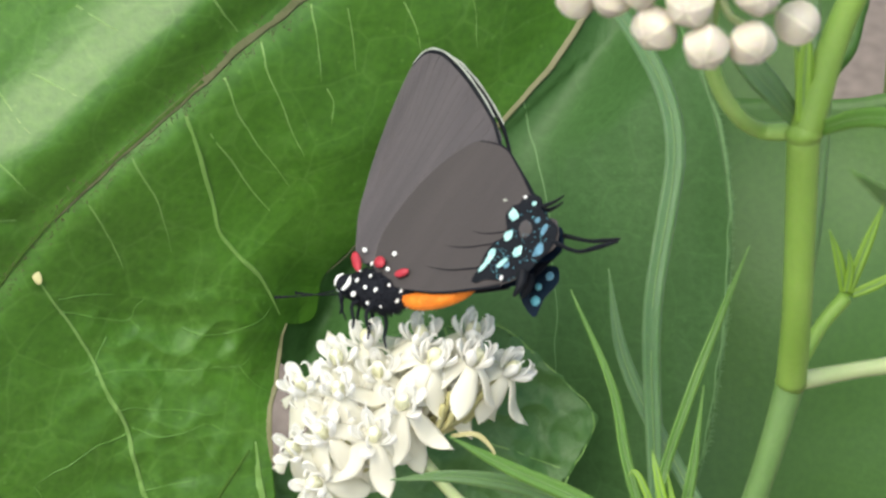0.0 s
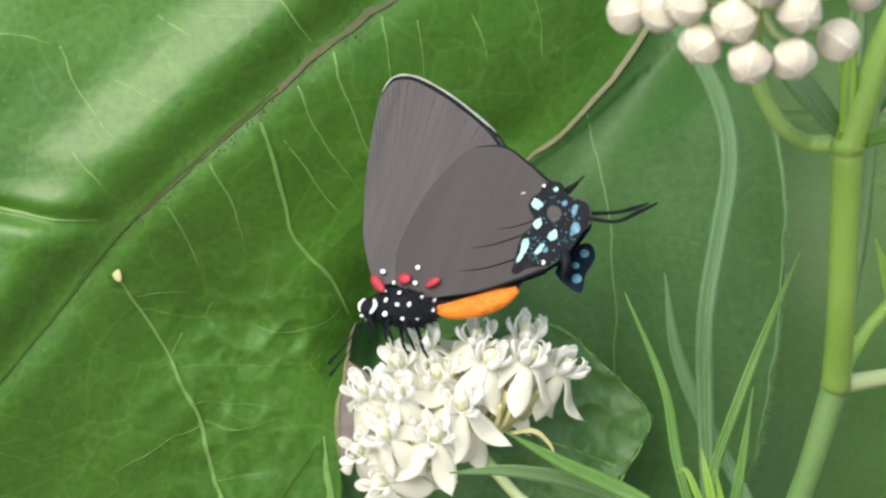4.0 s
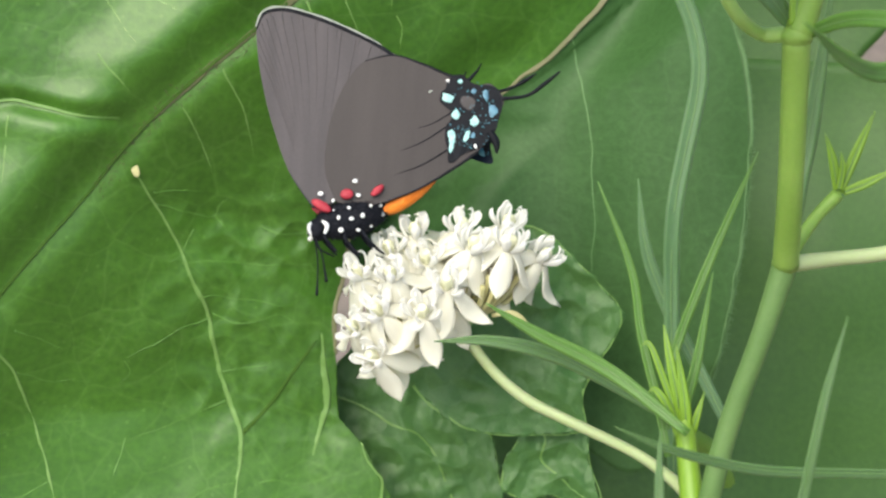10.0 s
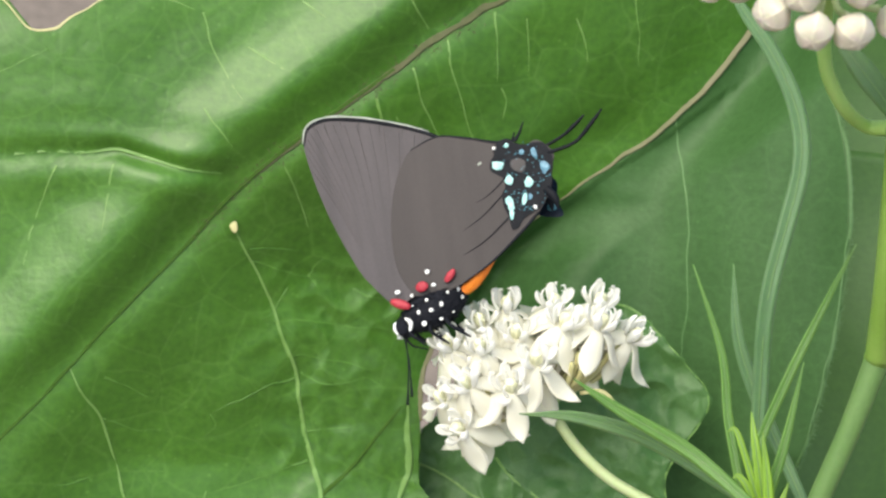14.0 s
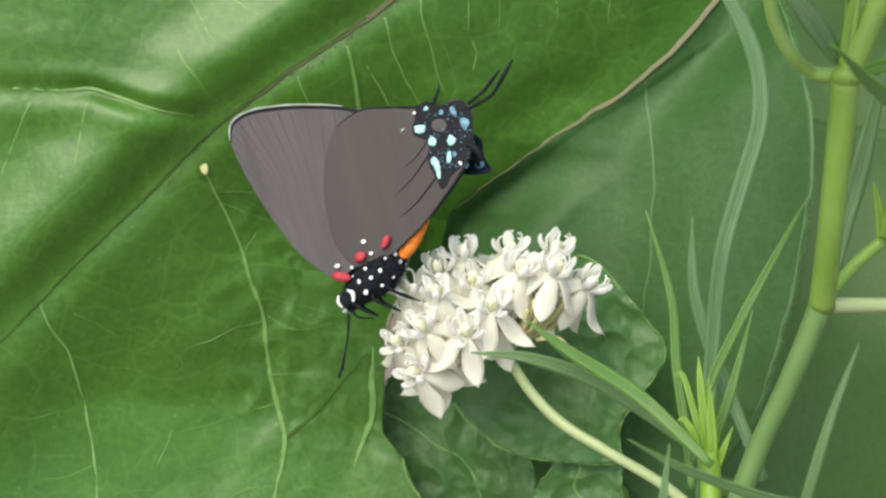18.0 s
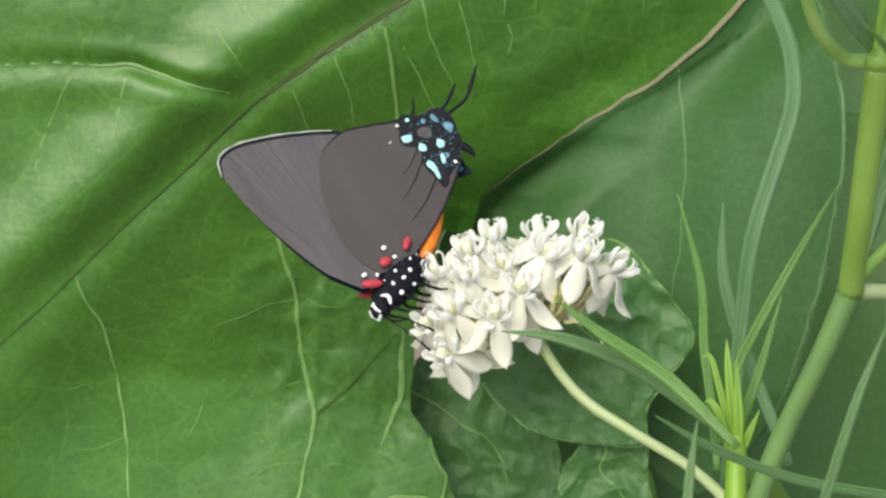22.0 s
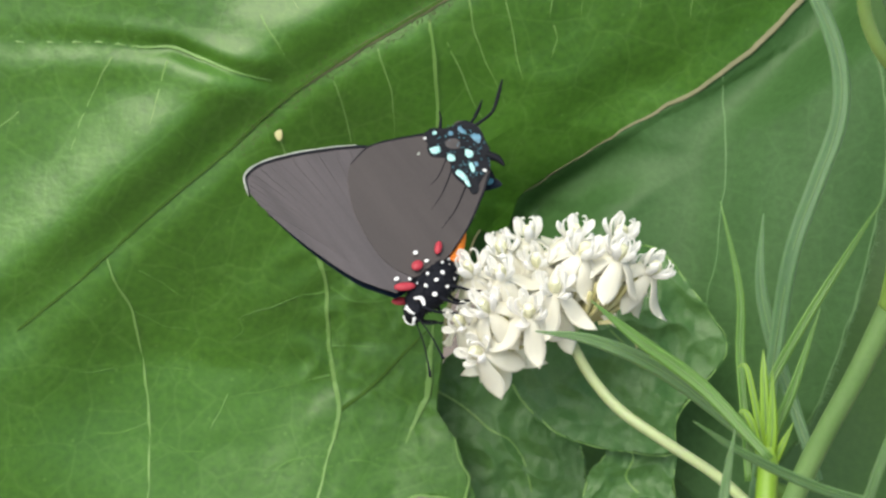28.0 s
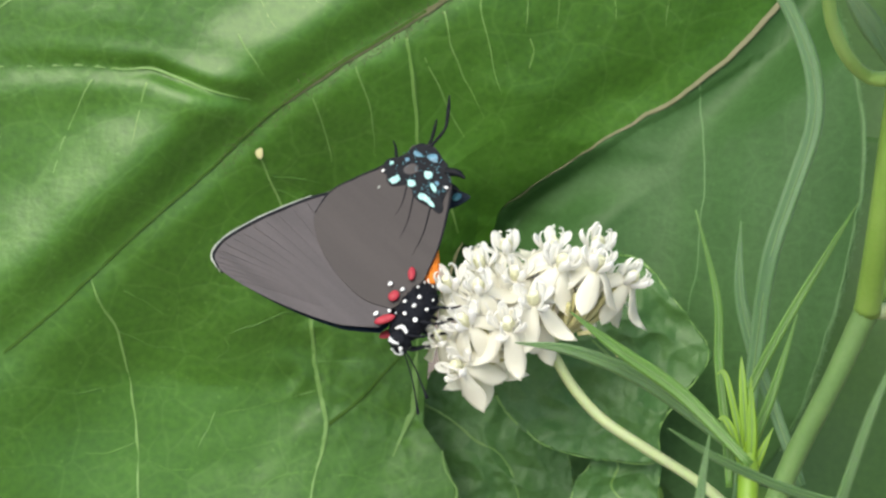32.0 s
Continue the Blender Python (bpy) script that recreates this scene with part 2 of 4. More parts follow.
WHITE = material("white_scales", (0.75, 0.76, 0.76), (0.88, 0.9, 0.9), 0.6, 2000.0, 0.3)
MULCH = material("mulch", (0.03915, 0.02958, 0.02436), (0.3132, 0.2566, 0.2175), 0.85, 90.0, 0.8, 9.0, fine=420.0)


# Mesh tools -------------------------------------------------------------
def part(name, bm, mat, parent=None, label="", smooth=True):
    me = bpy.data.meshes.new(name)
    bmesh.ops.recalc_face_normals(bm, faces=bm.faces)
    bm.to_mesh(me)
    bm.free()
    if smooth:
        me.polygons.foreach_set("use_smooth", [True] * len(me.polygons))
    for mm in (mat if isinstance(mat, (list, tuple)) else [mat]):
        me.materials.append(mm)
    ob = new(name, me)
    if parent:
        ob.parent = parent
    if label:
        tagged(ob, label)
    return ob


def again(ob, m, parent):
    """The same mesh once more, as an object of its own under parent."""
    o = new(ob.name.split(".")[0], ob.data)
    o.parent = parent
    o.matrix_basis = m
    return o


def spline(pts, n):
    """Points along a smooth curve through pts (any dimension)."""
    p = np.array(pts, float)
    if len(p) == 2:
        return p[0] + (p[1] - p[0]) * np.linspace(0, 1, n)[:, None]
    q = np.vstack([2 * p[0] - p[1], p, 2 * p[-1] - p[-2]])
    x = np.linspace(0, len(p) - 1 - 1e-9, n)
    i = x.astype(int)
    t = (x - i)[:, None]
    a, b, c, d = q[i], q[i + 1], q[i + 2], q[i + 3]
    return 0.5 * (2 * b + (c - a) * t + (2 * a - 5 * b + 4 * c - d) * t * t + (3 * b - a - 3 * c + d) * t ** 3)


def tube(bm, pts, radii, n=16, seg=8, caps=True, flat=1.0):
    """A tapered round stem through pts (mm)."""
    c = spline(pts, n)
    r = spline([[x] for x in radii], n)[:, 0] if len(radii) > 2 else np.linspace(radii[0], radii[-1], n)
    rings, up = [], Vector((0, 0, 1))
    for k in range(n):
        t = Vector(c[min(k + 1, n - 1)] - c[max(k - 1, 0)]).normalized()
        if abs(t.dot(up)) > 0.95:
            up = Vector((0, 1, 0)) if abs(t.y) < 0.9 else Vector((1, 0, 0))
        s = t.cross(up).normalized()
        w = s.cross(t).normalized()
        rings.append([bm.verts.new((Vector(c[k]) + (s * math.cos(a) + w * math.sin(a) * flat) * max(r[k], 0.01)) * MM)
                      for a in (2 * math.pi * j / seg for j in range(seg))])
    for a, b in zip(rings, rings[1:]):
        for j in range(seg):
            bm.faces.new((a[j], a[(j + 1) % seg], b[(j + 1) % seg], b[j]))
    if caps:
        bm.faces.new(rings[0][::-1])
        bm.faces.new(rings[-1])
    return bm


def blade(bm, pts, widths, fold=0.25, n=28, facing=(0, 0, 1), thick=0.18, twist=0.0):
    """A narrow pointed leaf with a keeled middle through pts (mm)."""
    c = spline(pts, n)
    wd = spline([[x] for x in widths], n)[:, 0]
    rings = []
    for k in range(n):
        t = Vector(c[min(k + 1, n - 1)] - c[max(k - 1, 0)]).normalized()
        f = Matrix.Rotation(twist * k / n, 3, t) @ Vector(facing)
        s = t.cross(f).normalized()
        u = s.cross(t).normalized()
        h = max(wd[k], 0.05) / 2
        p = Vector(c[k])
        ring = []
        for a, b in ((-1, fold), (-0.5, fold * 0.28), (0, 0), (0.5, fold * 0.28), (1, fold), (0.5, fold * 0.4 - thick / h), (0, -1.6 * thick / h), (-0.5, fold * 0.4 - thick / h)):
            ring.append(bm.verts.new((p + s * a * h + u * b * h) * MM))
        rings.append(ring)
    for a, b in zip(rings, rings[1:]):
        for j in range(8):
            bm.faces.new((a[j], a[(j + 1) % 8], b[(j + 1) % 8], b[j]))
    bm.faces.new(rings[0][::-1])
    bm.faces.new(rings[-1])
    return bm


def sheet(outline, centre, height, na=120, nr=36, thick=0.25, ragged=0.0):
    """A leaf blade that fills a closed outline (mm) and follows a height; it has two faces and a rim."""
    bm = bmesh.new()
    edge = spline(list(outline) + [outline[0]], na + 1)[:-1]
    c = np.array(centre, float)
    tops, unders = [], []
    for layer, rows in ((0.0, tops), (-thick, unders)):
        u, v = c
        rows.append([bm.verts.new(Vector((u, v, height(u, v) + layer)) * MM)])
        for r in range(1, nr + 1):
            q = (r / nr) ** 0.8
            row = []
            for k in range(na):
                e = edge[k]
                if ragged and r == nr:
                    e = e + (e - c) / np.linalg.norm(e - c) * ragged * noise.noise(Vector((e[0] * 0.9, e[1] * 0.9, 3)))
                u, v = c + (e - c) * q
                row.append(bm.verts.new(Vector((u, v, height(u, v) + layer)) * MM))
            rows.append(row)
    for rows in (tops, unders):
        for k in range(na):
            bm.faces.new((rows[0][0], rows[1][k], rows[1][(k + 1) % na]))
        for a, b in zip(rows[1:], rows[2:]):
            for k in range(na):
                bm.faces.new((a[k], b[k], b[(k + 1) % na], a[(k + 1) % na]))
    for k in range(na):
        bm.faces.new((tops[-1][k], unders[-1][k], unders[-1][(k + 1) % na], tops[-1][(k + 1) % na]))
    return bm


def ball(bm, centre, radii, turn=None, seg=14, rings=9):
    """An ellipsoid (mm)."""
    m = Matrix.Translation(Vector(centre) * MM) @ (turn or Matrix.Identity(4)) @ Matrix.Diagonal((*[r * MM for r in radii], 1))
    bmesh.ops.create_uvsphere(bm, u_segments=seg, v_segments=rings, radius=1.0, matrix=m)
    return bm


def plant(name, label, category, kind=""):
    e = new(name)
    e.empty_display_size = 0.01
    e.matrix_basis = BASE
    return tagged(e, label, category, kind=kind)


# Ground -----------------------------------------------------------------
bm = bmesh.new()
bmesh.ops.create_grid(bm, x_segments=60, y_segments=60, size=300)
for q in bm.verts:
    q.co.x, q.co.y = (math.copysign(abs(q.co.x / 300) ** 3 * 300, q.co.x), math.copysign(abs(q.co.y / 300) ** 3 * 300, q.co.y))
    q.co.z = 0.01 * noise.noise(q.co * 3)
tagged(part("ground", bm, MULCH), "bare brown ground strewn with fine mulch", "ground", kind="structure")

# Broad-leaved plant -------------------------------------------------------
DIR, NOR, P0 = np.array([0.72, 0.694]), np.array([-0.694, 0.72]), np.array([-30.8, 1.8])
RIB = np.array([(36.1, 57.1), (19.1, 45.1), (-1.3, 27.4), (-8.3, 22.3), (-15.6, 16.2), (-29.1, 4.5), (-36.3, -3.8), (-45, -14), (-51.8, -22.3), (-68.3, -39.4)])[::-1]
RIB_S, RIB_D = (RIB - P0) @ DIR, (RIB - P0) @ NOR
grid_d = np.arange(-90, 60.1, 0.5)
prof = np.interp(grid_d, [-90, -60, -45, -36, -29, -23, -17, -10, -5, -1.2, 0, 1.2, 2, 3, 4, 5, 7, 9, 11, 14, 19, 26, 40],
                 [-19, -15.9, -14.1, -13.0, -12.1, -11.3, -10.1, -7.5, -4.3, -1.7, -2.4, -1.7, -0.6, 0.7, 1.4, 1.9, 1.6, 1.15, 1.1, 1.7, 3.0, 4.2, 5.0])
kern = np.exp(-np.arange(-5, 5.1) ** 2 / 6.0)
prof_soft = np.convolve(np.pad(prof, 5, mode="edge"), kern / kern.sum(), "valid")


SEAM = np.array([(31.6, 39.9), (23.2, 27.6), (18.1, 19.5), (13.5, 14.05), (10.2, 11.1), (6.5, 8.35), (0.1, 3), (-5.2, -1.6), (-8.6, -8), (-12, -30)])[::-1]


def beside(u, v):
    """How far a place lies to the right of the crease between the halves of the leaf."""
    return (u - np.interp(v, SEAM[:, 1], SEAM[:, 0])) * 0.75


def main_height(u, v):
    rel = np.array([u, v]) - P0
    s, d = rel @ DIR, rel @ NOR
    d -= np.interp(s, RIB_S, RIB_D)
    w = np.interp(d, grid_d, prof_soft)
    w += 0.10 * max(-s, 0) * math.exp(-((d + 4) / 22) ** 2) - 0.04 * max(s, 0)
    w -= 0.07 * min(max(s - 8, 0), 45) * (math.exp(-((d + 21) / 8) ** 2) if d < -21 else 1 / (1 + math.exp((d + 15.5) / 3)))
    w += min(max((s - 8) / 15, 0), 1) * np.interp(d, [-20, -17, -14, -10, -5, 0], [0, 0.3, 0.8, 1.2, 0.8, 0])
    q = beside(u, v)
    w += 0.5 * math.exp(-((q + 9) / 3.6) ** 2) * min(max((v - 2) / 8, 0), 1)
    if v < 6 and u > -14:
        w -= 0.7 * min(max(q + 7, 0), 8) * min((6 - v) / 9, 1) * min(max((v + 16) / 6, 0), 1) * min((u + 14) / 6, 1)
    e = (u + 20.2) * 0.74 - (v + 28.5) * 0.67
    if e > 0 and u > -24:
        w += 0.04 * min(e, 9) * min(max((-14 - v) / 8, 0), 1) * min((u + 24) / 4, 1)
    if u < -30.5:
        gap = v - np.interp(-u, [32.3, 35.7, 39.3, 42.5, 45.5, 50, 54, 62, 72], [4.4, 4.5, 5.3, 6.0, 5.5, 5.2, 4.5, 3, 0])
        near = min(1, (-30.5 - u) / 2.5)
        w += near * (-0.7 * math.exp(-((gap + 0.1) / 0.9) ** 2) + 0.5 * math.exp(-((gap + 2.2) / 1.8) ** 2) + 0.3 * math.exp(-((gap - 1.4) / 1.1) ** 2))
    w += 0.16 * min(max(v, -26), 10) - 1.0 + 0.15 * min(max(-26 - v, 0), 24) * min(max((-14 - u) / 10, 0), 1)
    far = min(max((d - 1) / 5, 0), 1)
    pucker = min(max((v + 34) / 8, 0), 1) * min(max((2 - v) / 6, 0), 1) * min(max((u + 34) / 10, 0), 1)
    w += pucker * (0.25 - 0.75 * abs(noise.noise(Vector((u * 0.23, v * 0.27, 11)))) - 0.15 * abs(noise.noise(Vector((u * 0.6, v * 0.6, 17)))) + 0.15 * noise.noise(Vector((u * 0.5, v * 0.4, 14))))
    return w + (1.1 - 0.75 * far) * noise.noise(Vector((u * 0.09, v * 0.09, 1.3))) + 0.15 * noise.noise(Vector((u * 0.3, v * 0.3, 7))) + 0.05 * noise.noise(Vector((u * 0.75, v * 0.75, 3)))


def side_height(u, v):
    q = beside(u, v)
    f = min(max((q - 1.5) / 7.5, 0), 1)
    f = f * f * (3 - 2 * f)
    flat = -13.0 + 0.6 * math.sin((u - 17) * 0.3) + 11.5 * min(max((u - 12) / 20, 0), 1) ** 1.6 * min(max((v + 34) / 14, 0), 1) + 0.8 * noise.noise(Vector((u * 0.08, v * 0.05, 4))) + 0.12 * noise.noise(Vector((u * 0.5, v * 0.12, 9)))
    dip = 1.8 * math.exp(-((q - 1.5) / 1.1) ** 2) * min(max((6 - v) / 10, 0), 1)
    return main_height(u, v) * (1 - f) + f * flat - dip - (0.5 if q < 0 else 0)


broad = plant("broad_leaf_plant", "broad-leaved plant with large glossy green leaves", "plant")
main_leaf = part("leaf_blade", sheet(
    [(-92, -8), (-86, 14), (-70, 27), (-60, 26), (-56.5, 22.2), (-53.7, 19.2), (-51.2, 17.2), (-49.1, 17.3), (-47.2, 18.7), (-45.1, 20.1), (-42.5, 21.9), (-37, 27.4), (-29, 33), (-9, 47), (14, 58), (34, 54), (31.6, 39.9), (23.2, 27.6), (18.1, 19.5), (13.5, 14.05), (10.2, 11.1), (6.5, 8.35), (0.1, 3), (-5.2, -1.6),
     (-6.0, -3.8), (-6.4, -5.8), (-7.8, -6.6), (-9.2, -6.4), (-10.0, -8.2), (-10.5, -11), (-11.2, -14.4), (-11.4, -17.2), (-11.1, -20.4), (-11, -23), (-10.9, -26), (-10.3, -27.8), (-8.3, -29.6), (-6.5, -33.1),
     (-5.9, -35.6), (-6.6, -36.6), (-8.2, -36.1), (-9.8, -36.2), (-11.2, -36.5), (-12.2, -37.2), (-13.2, -39.9), (-13, -44), (-16, -52), (-24, -62), (-45, -68), (-75, -50), (-90, -30)],
    (-31, -5), main_height, 320, 110, ragged=0.25), LEAF, broad, "large glossy green leaf with a folded midrib")
part("leaf_strip", sheet([(-6.7, -33), (-5.6, -34.4), (-4.6, -36.8), (-3.7, -39), (-3.2, -42), (-3, -48), (-3.9, -48), (-4.1, -41.7), (-4.7, -38.9), (-5.6, -36.7), (-6.3, -35.6)], (-4.6, -38.2),
                         lambda u, v: main_height(u, v) - 0.35, 90, 14), LEAF, broad)
side_leaf = part("leaf_blade", sheet(
    [(23, 33), (17, 22.5), (10.5, 14), (3.5, 7.6), (-6.5, -0.6), (-10.6, -4), (-10.4, -9.6), (-8, -12), (-2, -19), (2, -22), (12, -27), (21, -32), (27.2, -23.7), (28.8, -17.7), (29.9, -11.7), (30.9, -4.7), (31.2, 4.2), (30.4, 11.8), (28.4, 18.9), (26.4, 27.4)], (17, 0), side_height, 160, 40, ragged=0.4), LEAF_SHEEN, broad, "dull green leaf with a bluish sheen put into its colour and a finely hairy edge")


def vein(pts, radii, height, mat, parent, lift=0.02, n=40, name="vein", stray=0.25):
    c = spline(pts, n)
    c = c + np.array([(stray * noise.noise(Vector((a * 0.4, b * 0.4, 2))), stray * noise.noise(Vector((a * 0.4, b * 0.4, 8)))) for a, b in c])
    return part(name, tube(bmesh.new(), [(u, v, height(u, v) + lift) for u, v in c], [r * 0.8 for r in radii], n * 2, 8, flat=0.1), mat, parent)


vein([tuple(p) for p in RIB[:3:-1]], [0.9, 0.88, 0.82, 0.7, 0.5, 0.28], main_height, MIDRIB, main_leaf, 0.06, 90, "midrib", 0.25)
# lower down no rib stands out: a dark strip paints the groove's shade
vein([tuple(p) for p in RIB[5::-1]], [0.2, 0.2, 0.2, 0.2], main_height, RIB_SHADE, main_leaf, 0.1, 60, "midrib", 0.06)
bm = bmesh.new()
for k in range(1100):
    along = random.uniform(-6, 50)
    a = P0 + along * DIR + NOR * (np.interp(along, RIB_S, RIB_D) + random.gauss(-0.1, 0.6))
    q = Vector((*a, main_height(*a)))
    d = Vector((random.uniform(-.6, .6), random.uniform(-.9, .5), 0.3)) * random.uniform(0.2, 0.6)
    tube(bm, [tuple(q), tuple(q + d * 0.6), tuple(q + d)], [0.035, 0.03, 0.01], 3, 4)
tagged(part("rib_hairs", bm, MIDRIB, main_leaf, "short brown hairs along the midrib"), kind="stuff")
TRUNK = [(-30.9, -1.1), (-29.1, -4.5), (-27.4, -8), (-26.2, -11.3), (-25, -14.1), (-24.4, -16), (-23.8, -19.9), (-22.9, -23.6), (-21.3, -28.8), (-21.7, -34.2), (-22, -39.4), (-22.6, -44.7), (-23.5, -54)]
LEFT = [(-47, -15.6), (-45.4, -18.9), (-43.9, -21.2), (-42.6, -26.1), (-41.5, -30.4), (-40.6, -34.8), (-39.4, -43), (-39, -56)]
UPPER = [(-17.2, 13.2), (-16.2, 9), (-15.4, 5.1), (-14.9, 2.6), (-13.3, 0.3), (-11.5, -1.7), (-9.9, -5.5)]
vein(TRUNK, [0.12, 0.2, 0.26, 0.28, 0.34, 0.32, 0.3, 0.34, 0.38, 0.22, 0.2, 0.16, 0.08], main_height, VEIN_FAINT, main_leaf, 0.02, 90, "vein", 0.1)
vein(LEFT, [0.06, 0.18, 0.24, 0.26, 0.26, 0.22, 0.2, 0.08], main_height, VEIN_FAINT, main_leaf, 0.02, 60, "vein", 0.1)
vein(UPPER, [0.2, 0.42, 0.36, 0.22, 0.26, 0.3, 0.2], main_height, VEIN, main_leaf, 0.02, 60, "vein", 0.1)
# the same dark groove colour along the fold towards the edge
vein([(-21.2, -28.6), (-18.4, -25.6), (-15.4, -21.4), (-13.2, -18.4)], [0.3, 0.26, 0.22, 0.1], main_height, RIB_SHADE, main_leaf, 0.03, 40, "vein", 0.05)
vein([(-12.6, -17.6), (-12.4, -21.5), (-12.1, -24.8), (-12.7, -27.5), (-13.6, -31)], [0.12, 0.45, 0.55, 0.4, 0.1], main_height, VEIN_FAINT, main_leaf, 0.02, 40, "vein", 0.05)
# side veins of the lower half, branch by branch
for pts in ([(-25, -13.8), (-22.7, -13.6), (-19.8, -13.9), (-17.6, -14.6), (-16.2, -14.6)], [(-24.4, -15.9), (-27.2, -16.9), (-30.2, -18.7), (-32.9, -20.2)], [(-23.9, -15.6), (-21.3, -16.5), (-19.2, -16.2), (-16.8, -15.4), (-14.5, -16.9)],
            [(-33, -20.4), (-32.7, -21.6), (-33.6, -23.1)], [(-23.3, -21.8), (-20.6, -21.2), (-18.2, -20.8)], [(-29.4, -2.8), (-26.3, -2.5), (-24.6, -2.7)], [(-29.1, -4.2), (-26.4, -4.7), (-23.9, -5.2), (-23, -4.1), (-22.1, -3.3)],
            [(-23.6, -5.2), (-22.6, -6.6)], [(-25.6, -6.3), (-27.2, -9.2), (-28.3, -10.1)], [(-19, -6), (-17.2, -7), (-14.5, -6.8), (-11.8, -5.9), (-10.6, -4.8)], [(-27, -10.1), (-24.7, -9.9), (-20.5, -10.1), (-17.3, -10.2), (-13.8, -10), (-12.7, -8.7)],
            [(-13.8, -10), (-12.5, -12), (-11.2, -13)], [(-42.6, -26.7), (-39.5, -26.8), (-37.2, -26.8)], [(-42.6, -26.7), (-45.1, -27.8), (-48.4, -28.8)], [(-41.2, -33.2), (-44.1, -34.7), (-47, -35)], [(-43.6, -21.4), (-40.1, -22.5), (-36.7, -22.5)],
            [(-23, -24.9), (-26.6, -26.4), (-30.7, -28.3), (-33, -29)], [(-33.1, -28.8), (-34.2, -31.8), (-34.7, -33.4)], [(-12.1, -24.9), (-11.3, -27.4)], [(-43.2, -17), (-41.1, -18), (-37.9, -19.2)], [(-40.6, -34.6), (-37, -35.6), (-33.6, -35)],
            [(-21.6, -33.6), (-25, -34.6), (-29, -37.6)], [(-21.7, -35), (-18.4, -33.6), (-15.6, -33.8)], [(-22, -40), (-26, -41.6), (-30, -44.6)]):
    vein(pts, [0.17, 0.14, 0.12, 0.03], main_height, VEINLET, main_leaf, 0.0, 24, "vein", 0.3)
vein([(-32.2, 4.4), (-35.7, 4.5), (-39.3, 5.3), (-42.5, 6), (-45.5, 5.5), (-50, 5.2), (-54, 4.5), (-62, 3), (-72, 0)], [0.05, 0.14, 0.2, 0.26, 0.2, 0.16, 0.18, 0.18, 0.15], main_height, VEIN_FAINT, main_leaf, 0.08, 90, "vein", 0.05)
vein([(-70, 27), (-60, 26), (-56.5, 22.2), (-53.7, 19.2), (-51.2, 17.2), (-49.1, 17.3), (-47.2, 18.7), (-45.1, 20.1), (-42.5, 21.9), (-37, 27.4), (-29, 33)], [0.08, 0.16, 0.1, 0.18, 0.09, 0.15, 0.08], main_height, BRACT, main_leaf, 0.03, 70, "pale_edge", 0.35)
vein([(-9.3, -6.4), (-10.0, -8.2), (-10.5, -11), (-11.2, -14.4), (-11.4, -17.2), (-11.1, -20)], [0.15, 0.4, 0.5, 0.45, 0.15], main_height, RIB_BROWN, main_leaf, 0.0, 30, "withered_edge")
for pts in ([(-13.8, 16.5), (-12.3, 12.5), (-10.5, 9.8), (-8.4, 6.6)], [(-10.5, 19.5), (-9.8, 16.5), (-8.6, 13.5), (-7.7, 11), (-6.9, 9.4)], [(-5.8, 22.8), (-5.3, 18.7), (-5.2, 16)], [(-4.7, 15.4), (-4.1, 13.9), (-4.3, 11.9)],
            [(-2.6, 22.4), (-2.1, 19.1), (-2.1, 17)], [(2.5, 23), (3.3, 21.3), (4, 18.8)], [(-15.4, 11.9), (-13.4, 8.9), (-11.6, 6), (-10.3, 4.4)], [(-34.8, 20.1), (-33.4, 16.2), (-30.2, 11.7)], [(-34, 10.6), (-30.5, 6.3)],
            [(-26.2, 22.7), (-22.5, 20.5)], [(-30.2, 17), (-25.8, 14.7)], [(-44, 20.8), (-39.5, 21.2), (-35.5, 20.4)], [(-42.7, 4.5), (-43.2, 1), (-43.6, -2.2)], [(-48.2, 3.9), (-50.4, -1.6), (-51.4, -7.2)], [(-63, 7.4), (-58.5, 9.6), (-55, 12), (-49.5, 15.2)],
            [(-12.4, 20.4), (-15.4, 24.4), (-19.4, 28)], [(-5.4, 26.2), (-8.4, 30.2), (-13.4, 34)], [(2.6, 32.4), (-0.4, 37), (-5.4, 41)], [(-57, -3), (-61, -8), (-62, -14)], [(8, 27), (9, 23), (9.4, 19)], [(-22, 9.6), (-20, 5), (-19.4, 1)], [(-26, 5.6), (-24.2, 1.4), (-23.6, -1)]):
    vein(pts, [0.14, 0.13, 0.1, 0.03], main_height, VEIN_FAINT, main_leaf, 0.0, 26, "vein", 0.2)
part("pale_fleck", ball(bmesh.new(), (-31, -0.6, main_height(-31, -0.6) + 0.05), (0.42, 0.85, 0.12), Matrix.Rotation(radians(20), 4, "Z")), BRACT, main_leaf)
vein([(23.2, 27.6), (18.1, 19.5), (13.5, 14.05), (10.2, 11.1), (6.5, 8.35), (0.1, 3), (-5.2, -1.6)], [0.68, 0.6, 0.5, 0.4, 0.22, 0.08, 0.02], main_height, RIB_BROWN, side_leaf, 0.03, 50, "midrib", 0.3)
vein([(26.4, 27.4), (28.4, 18.9), (30.4, 11.8), (31.2, 4.2), (30.9, -4.7), (29.9, -11.7), (28.8, -17.7), (27.2, -23.7)], [0.2, 0.26, 0.2], side_height, VEIN_SIDE, side_leaf, -0.05, 60, "hairy_edge")
edge = spline([(26.4, 27.4), (28.4, 18.9), (30.4, 11.8), (31.2, 4.2), (30.9, -4.7), (29.9, -11.7), (28.8, -17.7), (27.2, -23.7)], 200)
bm = bmesh.new()
